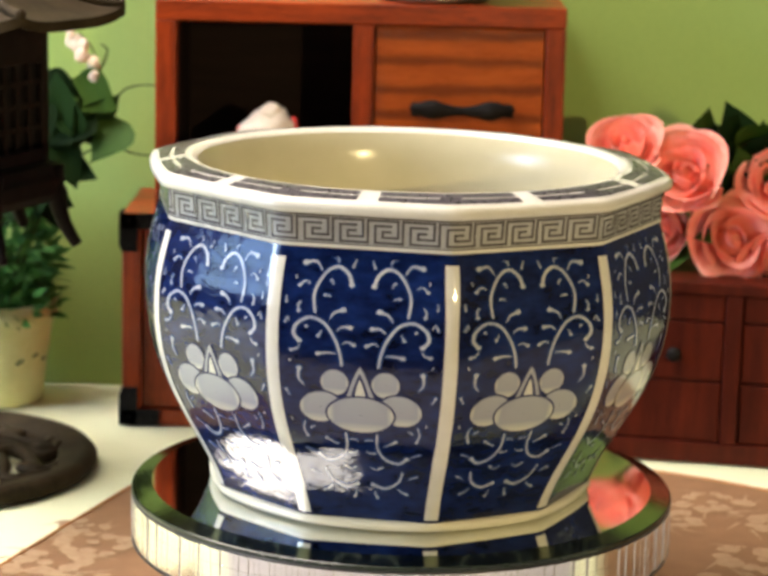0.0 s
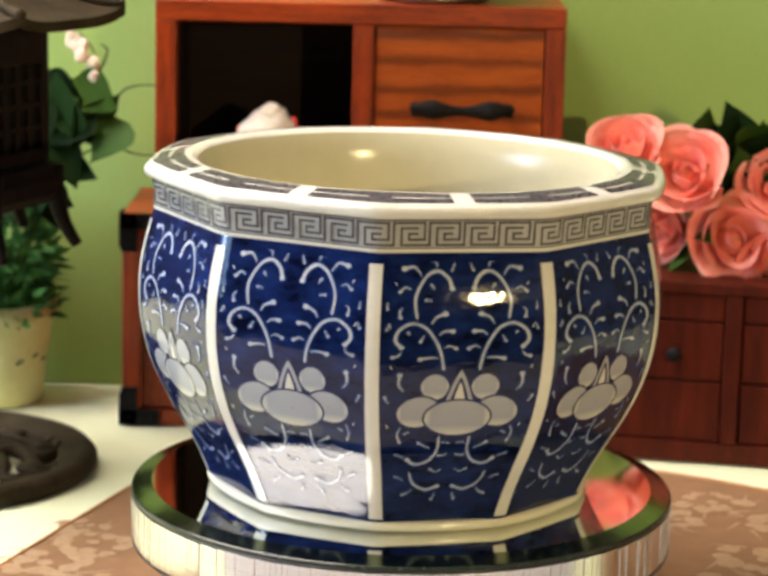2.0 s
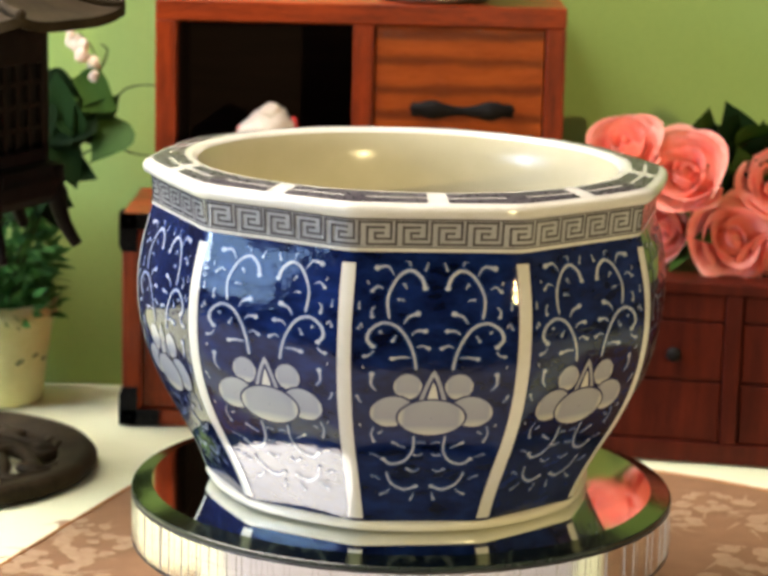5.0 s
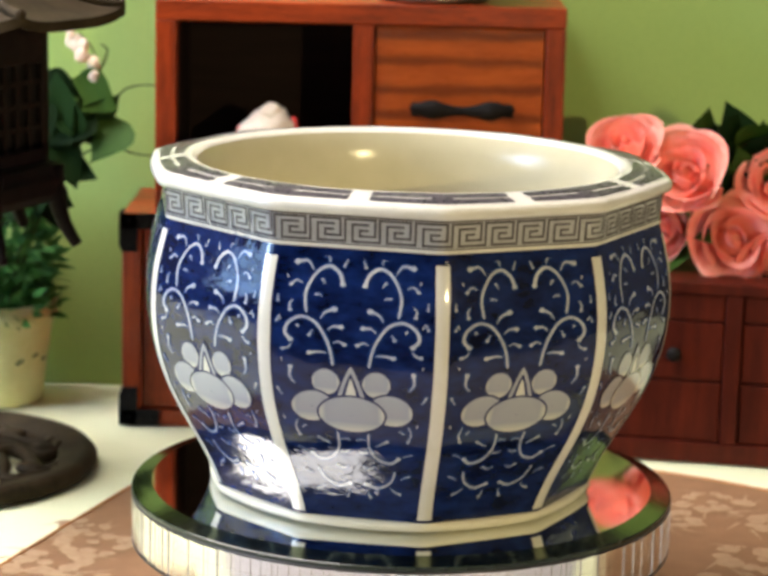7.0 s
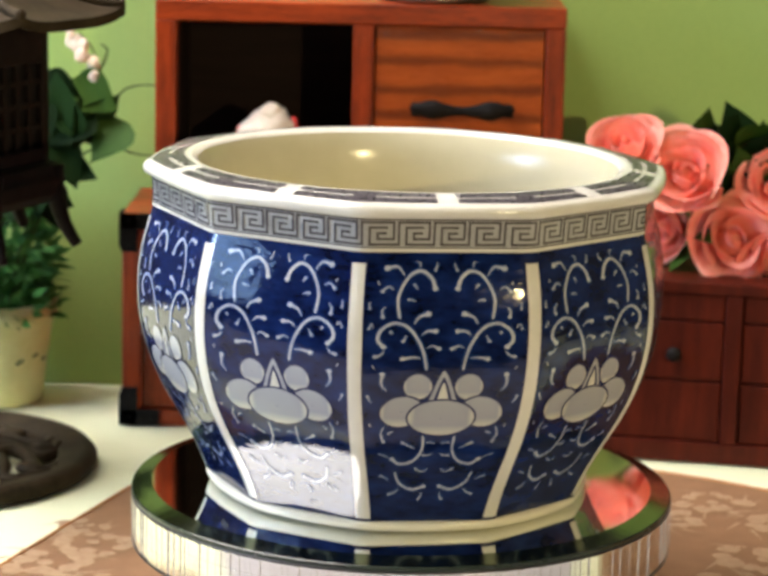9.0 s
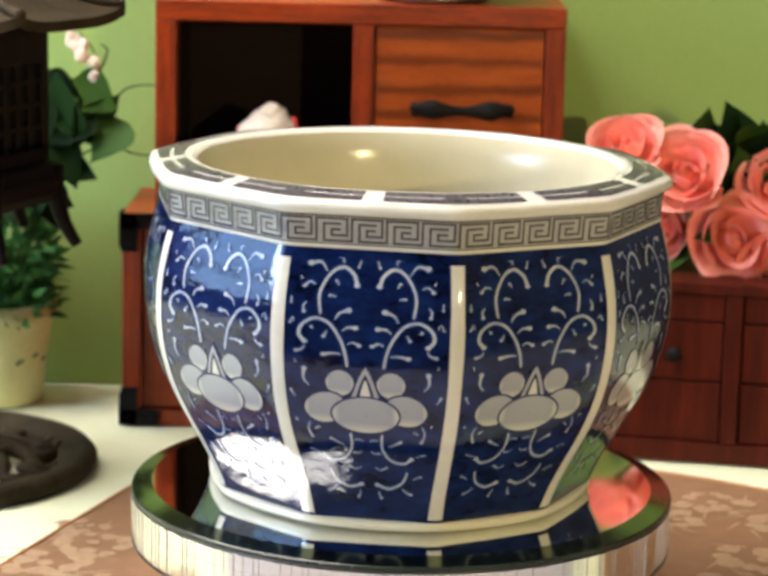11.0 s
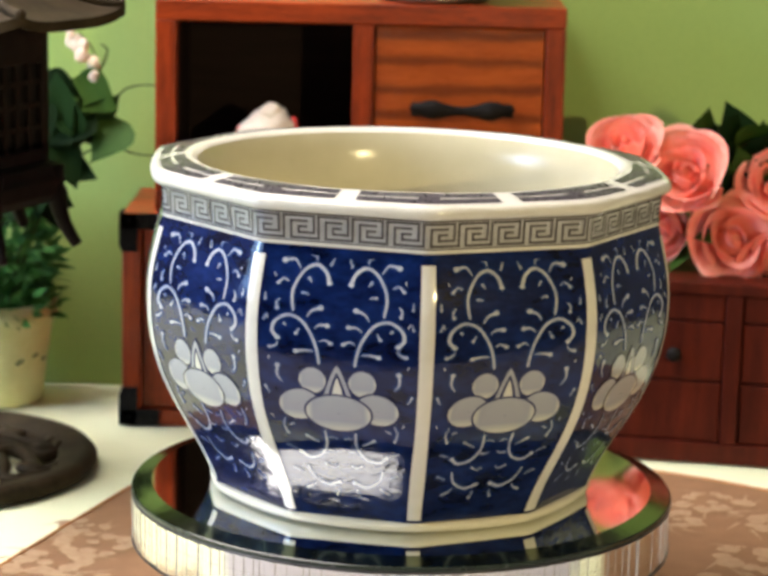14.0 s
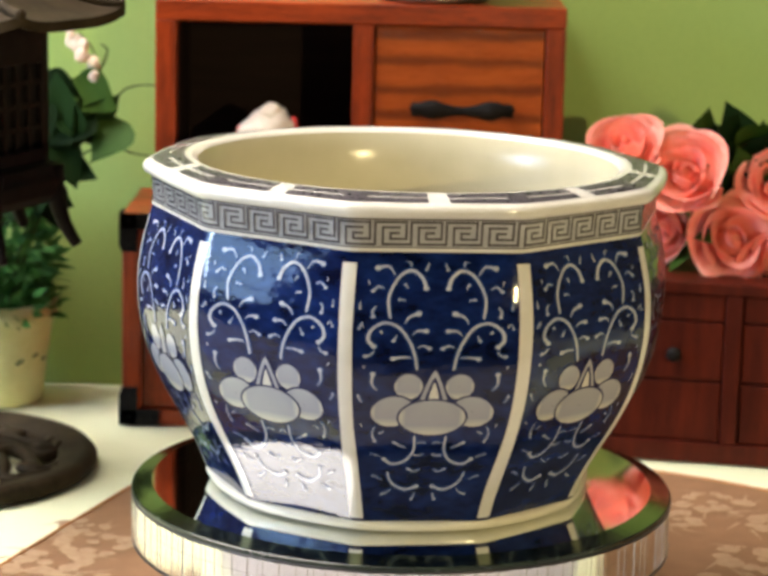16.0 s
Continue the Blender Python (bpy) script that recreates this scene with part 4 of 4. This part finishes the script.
def leaf_mesh(name, length, width, mat, fold=0.25, droop=0.25, lobes=0.0):
    """A pointed leaf from its stalk at the origin along +x, folded at the midrib."""
    def at(u, v):
        s = 2 * v - 1
        w = width * (math.sin(math.pi * min(1, u * 1.02) ** 0.62)) * (1 + lobes * math.sin(u * 9))
        y = s * w / 2
        return (length * u, y, abs(y) * fold - droop * length * u * u + 0.01 * length * math.sin(9 * u + 3 * s))
    return finish(name, grid_mesh(at, 12, 6), mat, True)


def leaf_pose(x, y, z, out, tilt, roll=0):
    return pose(x, y, z) @ pose(0, 0, 0, 0, 0, out) @ pose(0, 0, 0, 0, -tilt) @ pose(0, 0, 0, roll)



# ---- potted plant ----
plant = thing("potted_plant", pose(-0.292, 0.455, 0.0), "ivy with blush flower spike in a cream painted pot", "potted plant")
pot_profile = [(0.0001, 0.0005), (0.029, 0.0005), (0.031, 0.002), (0.0345, 0.03), (0.0395, 0.062), (0.0425, 0.066), (0.0425, 0.0735), (0.039, 0.0755), (0.037, 0.0735), (0.036, 0.064), (0.0001, 0.062)]
planter = part("planter", lathe(pot_profile, 40), PLANTER, plant, "cream pottery planter with painted leaves", smooth=True)
rnd = random.Random(8)
for k in range(26):
    a, z = rnd.uniform(0, 2 * math.pi), rnd.uniform(0.012, 0.058)
    r = 0.0314 + 0.0085 * (z - 0.002) / 0.06 + 0.0004
    size = rnd.uniform(0.003, 0.0065)
    tilt = rnd.uniform(0, math.pi)
    bm = bmesh.new()
    vs = []
    for t in range(10):
        q = 2 * math.pi * t / 10
        lx, lz = size * math.cos(q), 0.45 * size * math.sin(q)
        dx, dz = lx * math.cos(tilt) - lz * math.sin(tilt), lx * math.sin(tilt) + lz * math.cos(tilt)
        rr = r + 0.0085 * dz / 0.06
        vs.append(bm.verts.new((rr * math.cos(a + dx / r), rr * math.sin(a + dx / r), z + dz)))
    bm.faces.new(vs)
    part("painted_leaf", bm, PLANTLEAF, planter)
part("soil", lathe([(0.0001, 0.067), (0.02, 0.068), (0.0358, 0.066)], 24), SOIL, plant, smooth=True)
moss = bmesh.new()
rnd = random.Random(5)
blade = []
for k in range(900):
    a, r = rnd.uniform(0, 2 * math.pi), 0.040 * math.sqrt(rnd.random())
    z0 = 0.066 + rnd.random() ** 1.6 * 0.075
    lean = rnd.uniform(0.3, 1.1)
    p = Vector((r * math.cos(a), r * math.sin(a), z0))
    d = Vector((math.cos(a) * lean, math.sin(a) * lean, rnd.uniform(-0.3, 1.0))).normalized() * rnd.uniform(0.010, 0.02)
    side = d.cross(Vector((rnd.uniform(-1, 1), rnd.uniform(-1, 1), 0.5))).normalized() * 0.0022
    moss.faces.new([moss.verts.new(p - side), moss.verts.new(p + d * 0.5 - side * 1.3), moss.verts.new(p + d), moss.verts.new(p + d * 0.5 + side * 1.3), moss.verts.new(p + side)])
tagged(part("moss", moss, MOSS, plant, "bright green mossy foliage"), kind="stuff")
OX, OY = -0.292, 0.455
for path in ([(-0.28, 0.455, 0.07), (-0.262, 0.45, 0.15), (-0.245, 0.45, 0.205), (-0.215, 0.45, 0.215), (-0.200, 0.45, 0.229), (-0.186, 0.45, 0.2325), (-0.175, 0.45, 0.2315)],
             [(-0.285, 0.455, 0.07), (-0.25, 0.45, 0.16), (-0.215, 0.45, 0.190), (-0.196, 0.45, 0.184), (-0.18, 0.45, 0.182)],
             [(-0.285, 0.455, 0.07), (-0.262, 0.45, 0.16), (-0.232, 0.45, 0.222), (-0.222, 0.45, 0.238), (-0.222, 0.45, 0.255), (-0.232, 0.45, 0.268)],
             [(-0.222, 0.45, 0.236), (-0.216, 0.45, 0.246), (-0.2125, 0.45, 0.256), (-0.217, 0.45, 0.2605)],
             [(-0.29, 0.455, 0.07), (-0.275, 0.45, 0.15), (-0.26, 0.445, 0.2)]):
    part("stem", tube([(x - OX, y - OY, z) for x, y, z in path], 0.0011, 0.6, 6), STEM, plant, smooth=True)
UNIT_LEAF = leaf_mesh("leaf", 1.0, 0.78, LEAF, 0.25, 0.12, 0.05)
UNIT_LEAF_PALE = leaf_mesh("leaf", 1.0, 0.86, LEAFPALE, 0.22, 0.10)


def leaf_between(parent, base, tip, twist, me, origin, name="leaf"):
    """A leaf from its stalk end to its tip, its upper side turned to the room and twisted about its length."""
    a, b = Vector(base) - Vector(origin), Vector(tip) - Vector(origin)
    x = (b - a).normalized()
    z = (Vector((0.1, -1, 0.35)) - Vector((0.1, -1, 0.35)).dot(x) * x).normalized()
    m = Matrix((x, z.cross(x), z)).transposed().to_4x4()
    ob = new(name, me)
    ob.parent = parent
    s = (b - a).length
    ob.matrix_basis = Matrix.Translation(a) @ m @ pose(0, 0, 0, twist) @ Matrix.Diagonal((s, s, s, 1))
    return ob


PO = (OX, OY, 0)
for base_p, tip_p, twist, pale in (((-0.236, 0.45, 0.236), (-0.205, 0.44, 0.214), 20, 1), ((-0.240, 0.448, 0.192), (-0.250, 0.44, 0.240), -30, 0), ((-0.197, 0.45, 0.205), (-0.224, 0.435, 0.180), 25, 1),
                                   ((-0.222, 0.45, 0.213), (-0.252, 0.44, 0.190), 15, 0), ((-0.250, 0.45, 0.190), (-0.231, 0.435, 0.161), -25, 0), ((-0.226, 0.452, 0.206), (-0.203, 0.445, 0.224), 40, 0),
                                   ((-0.225, 0.452, 0.222), (-0.232, 0.44, 0.186), -45, 0), ((-0.262, 0.45, 0.20), (-0.232, 0.442, 0.205), 10, 0), ((-0.27, 0.45, 0.225), (-0.285, 0.44, 0.19), 20, 0),
                                   ((-0.255, 0.45, 0.178), (-0.262, 0.43, 0.140), 30, 0), ((-0.262, 0.45, 0.160), (-0.240, 0.435, 0.130), -20, 0), ((-0.275, 0.45, 0.165), (-0.285, 0.43, 0.13), 20, 0),
                                   ((-0.268, 0.452, 0.222), (-0.259, 0.44, 0.176), 12, 0), ((-0.256, 0.454, 0.176), (-0.219, 0.442, 0.168), -18, 0), ((-0.262, 0.452, 0.236), (-0.226, 0.444, 0.207), 28, 0),
                                   ((-0.268, 0.452, 0.158), (-0.236, 0.442, 0.146), 8, 0), ((-0.246, 0.454, 0.212), (-0.216, 0.446, 0.190), -24, 0), ((-0.250, 0.456, 0.225), (-0.222, 0.448, 0.228), 18, 0)):
    leaf_between(plant, base_p, tip_p, twist, UNIT_LEAF_PALE if pale else UNIT_LEAF, PO)
rnd = random.Random(3)
for k in range(15):
    t = k / 14
    x, z = -0.2365 + 0.0145 * t, 0.268 - 0.030 * t
    part("bud", lumpy_ball(0.0027 + 0.0010 * (k % 3), 0.4, 2, at=(x - OX + rnd.uniform(-0.0045, 0.0045), rnd.uniform(-0.012, 0.004), z + rnd.uniform(-0.003, 0.003)), squash=(1, 0.8, 1.2), subdiv=2), BUD, plant, smooth=True)


# ---- roses ----
def rose_petal(radius, height, width_deg, curl, seed):
    """One cupped petal round the bloom's axis, which is +z; its lip rolls outwards."""
    rnd = random.Random(seed)
    ph = rnd.uniform(0, 6)

    def at(u, v):
        s = 2 * u - 1
        w = radians(width_deg) * 0.5 * (0.45 + 0.55 * math.sin(math.pi * min(v * 0.75 + 0.12, 1)))
        a = s * w
        r = radius * (0.22 + 0.78 * math.sin(math.pi / 2 * min(v * 1.25, 1)))
        z = height * v * (1 - 0.18 * s * s)
        lip = max(0, v - 0.72) / 0.28
        r += curl * radius * lip ** 2 * (0.8 + 0.3 * math.sin(3 * s + ph))
        z -= curl * radius * 0.55 * lip ** 3
        r *= 1 + 0.03 * math.sin(3 * s + ph) * v
        return (r * math.cos(a), r * math.sin(a), z)
    return grid_mesh(at, 10, 9)


bouquet = thing("rose_bouquet", pose(0.205, 0.40, 0.1243), "coral pink roses with green leaves lying on a small chest", "bouquet")
BX, BY, BZ = 0.205, 0.40, 0.1243


def rose(x, y, z, r, way, seed):
    rnd = random.Random(seed)
    turn = Vector(way).normalized().to_track_quat("Z", "Y").to_matrix().to_4x4()
    core = bmesh.new()
    lumpy_ball(r * 0.36, 0.15, 3, core, (0, 0, r * 0.25), (1, 1, 1.1))
    m = Matrix.Translation((x - BX, y - BY, z - BZ)) @ turn @ pose(0, 0, -0.45 * r)
    bloom = part("rose_bloom", core, ROSE, bouquet, smooth=True, m=m)
    layers = [(0.15, 0.88, 220, 0.02, 2), (0.30, 0.98, 180, 0.06, 2), (0.54, 1.04, 175, 0.08, 3), (0.80, 0.98, 170, 0.11, 3), (0.98, 0.84, 165, 0.17, 3)]
    for i, (q, h, w, c, n) in enumerate(layers):
        off = rnd.uniform(0, 360)
        for k in range(n):
            part("petal", rose_petal(r * q, r * h * rnd.uniform(0.94, 1.06), w, c, seed * 100 + i * 10 + k), ROSE, bloom, smooth=True,
                 m=pose(0, 0, 0, rnd.uniform(-9, 9), rnd.uniform(-9, 9), off + 360 * k / n + rnd.uniform(-8, 8)))
    return bloom


for i, (x, y, z, r, way) in enumerate([(0.1495, 0.385, 0.2035, 0.0255, (-0.25, -0.75, 0.75)), (0.188, 0.372, 0.1905, 0.0285, (-0.25, -1, 0.45)), (0.2215, 0.365, 0.1475, 0.0285, (0.05, -1, 0.18)),
                                      (0.178, 0.388, 0.151, 0.022, (-0.6, -0.8, -0.1)), (0.252, 0.372, 0.183, 0.026, (-0.1, -1, 0.3)), (0.2525, 0.366, 0.1345, 0.025, (0.1, -1, 0.1))]):
    rose(x, y, z, r, way, i + 11)
    part("stem", tube([(x - BX, y - BY + 0.008, z - BZ - 0.01), (x * 0.5 + 0.105 - BX, 0.425 - BY, (z + 0.145) / 2 - BZ), (0.205 + 0.01 * (i - 3) - BX, 0.43 - BY, 0.002)], 0.0016, 1.0, 6), STEM, bouquet, smooth=True)
RL = leaf_mesh("rose_leaf", 0.036, 0.020, LEAF, 0.3, 0.15)
for li, (bp, tp, tw) in enumerate((((0.232, 0.392, 0.195), (0.2165, 0.385, 0.2385), 0), ((0.235, 0.392, 0.19), (0.243, 0.385, 0.226), 30), ((0.222, 0.392, 0.19), (0.2035, 0.388, 0.229), 40), ((0.225, 0.39, 0.185), (0.240, 0.38, 0.208), -20),
                   ((0.215, 0.385, 0.175), (0.239, 0.372, 0.192), 25), ((0.24, 0.385, 0.175), (0.222, 0.372, 0.208), -35), ((0.23, 0.38, 0.168), (0.205, 0.372, 0.165), 15), ((0.222, 0.385, 0.21), (0.255, 0.378, 0.222), 50),
                   ((0.20, 0.375, 0.165), (0.19, 0.365, 0.148), -30), ((0.203, 0.385, 0.140), (0.178, 0.366, 0.127), 70))):
    leaf_between(bouquet, bp, tp, tw, UNIT_LEAF_PALE if li % 2 else UNIT_LEAF, (BX, BY, BZ), "rose_leaf")
RLP = leaf_mesh("rose_leaf", 0.036, 0.020, LEAFPALE, 0.3, 0.2)
rnd = random.Random(21)
for i in range(34):
    x, z = rnd.uniform(0.19, 0.262), rnd.uniform(0.15, 0.212)
    ob = new("rose_leaf", RL if i % 2 else RLP)
    ob.parent, ob.matrix_basis = bouquet, leaf_pose(x - BX, rnd.uniform(0.385, 0.425) - BY, z - BZ, rnd.uniform(-150, 0), rnd.uniform(-20, 75), rnd.uniform(-60, 60))
for x, y, z, o, t, r, me in ((0.216, 0.388, 0.205, -80, 62, 10, RL), (0.202, 0.395, 0.205, -100, 68, 30, RLP), (0.232, 0.385, 0.197, -60, 50, -20, RL), (0.242, 0.38, 0.20, -20, 30, 30, RL)):
    ob = new("rose_leaf", me)
    ob.parent, ob.matrix_basis = bouquet, leaf_pose(x - BX, y - BY, z - BZ, o, t, r)


# ---- what moves ----
def motions():
    turns = [(0.0, -8.45), (1.5, 7.0), (2.5, 17.4), (3.5, 27.75), (4.2, 34.8), (5.25, 45.2), (6.3, 55.1), (7.0, 61.65), (8.0, 71.1), (9.0, 80.7), (10.2, 92.5), (11.3, 103.7), (12.5, 115.75), (13.5, 125.8), (14.5, 135.7), (16.0, 150.8)]
    walk(pot, [(t, pose(-0.0007, 0.0002, ZT, 0, 0.45, 0) @ pose(0, 0, 0, 0, 0, a)) for t, a in turns])
    walk(turntable, [(t, pose(0.0012, 0, 0, 0, 0, a)) for t, a in turns])


motions()
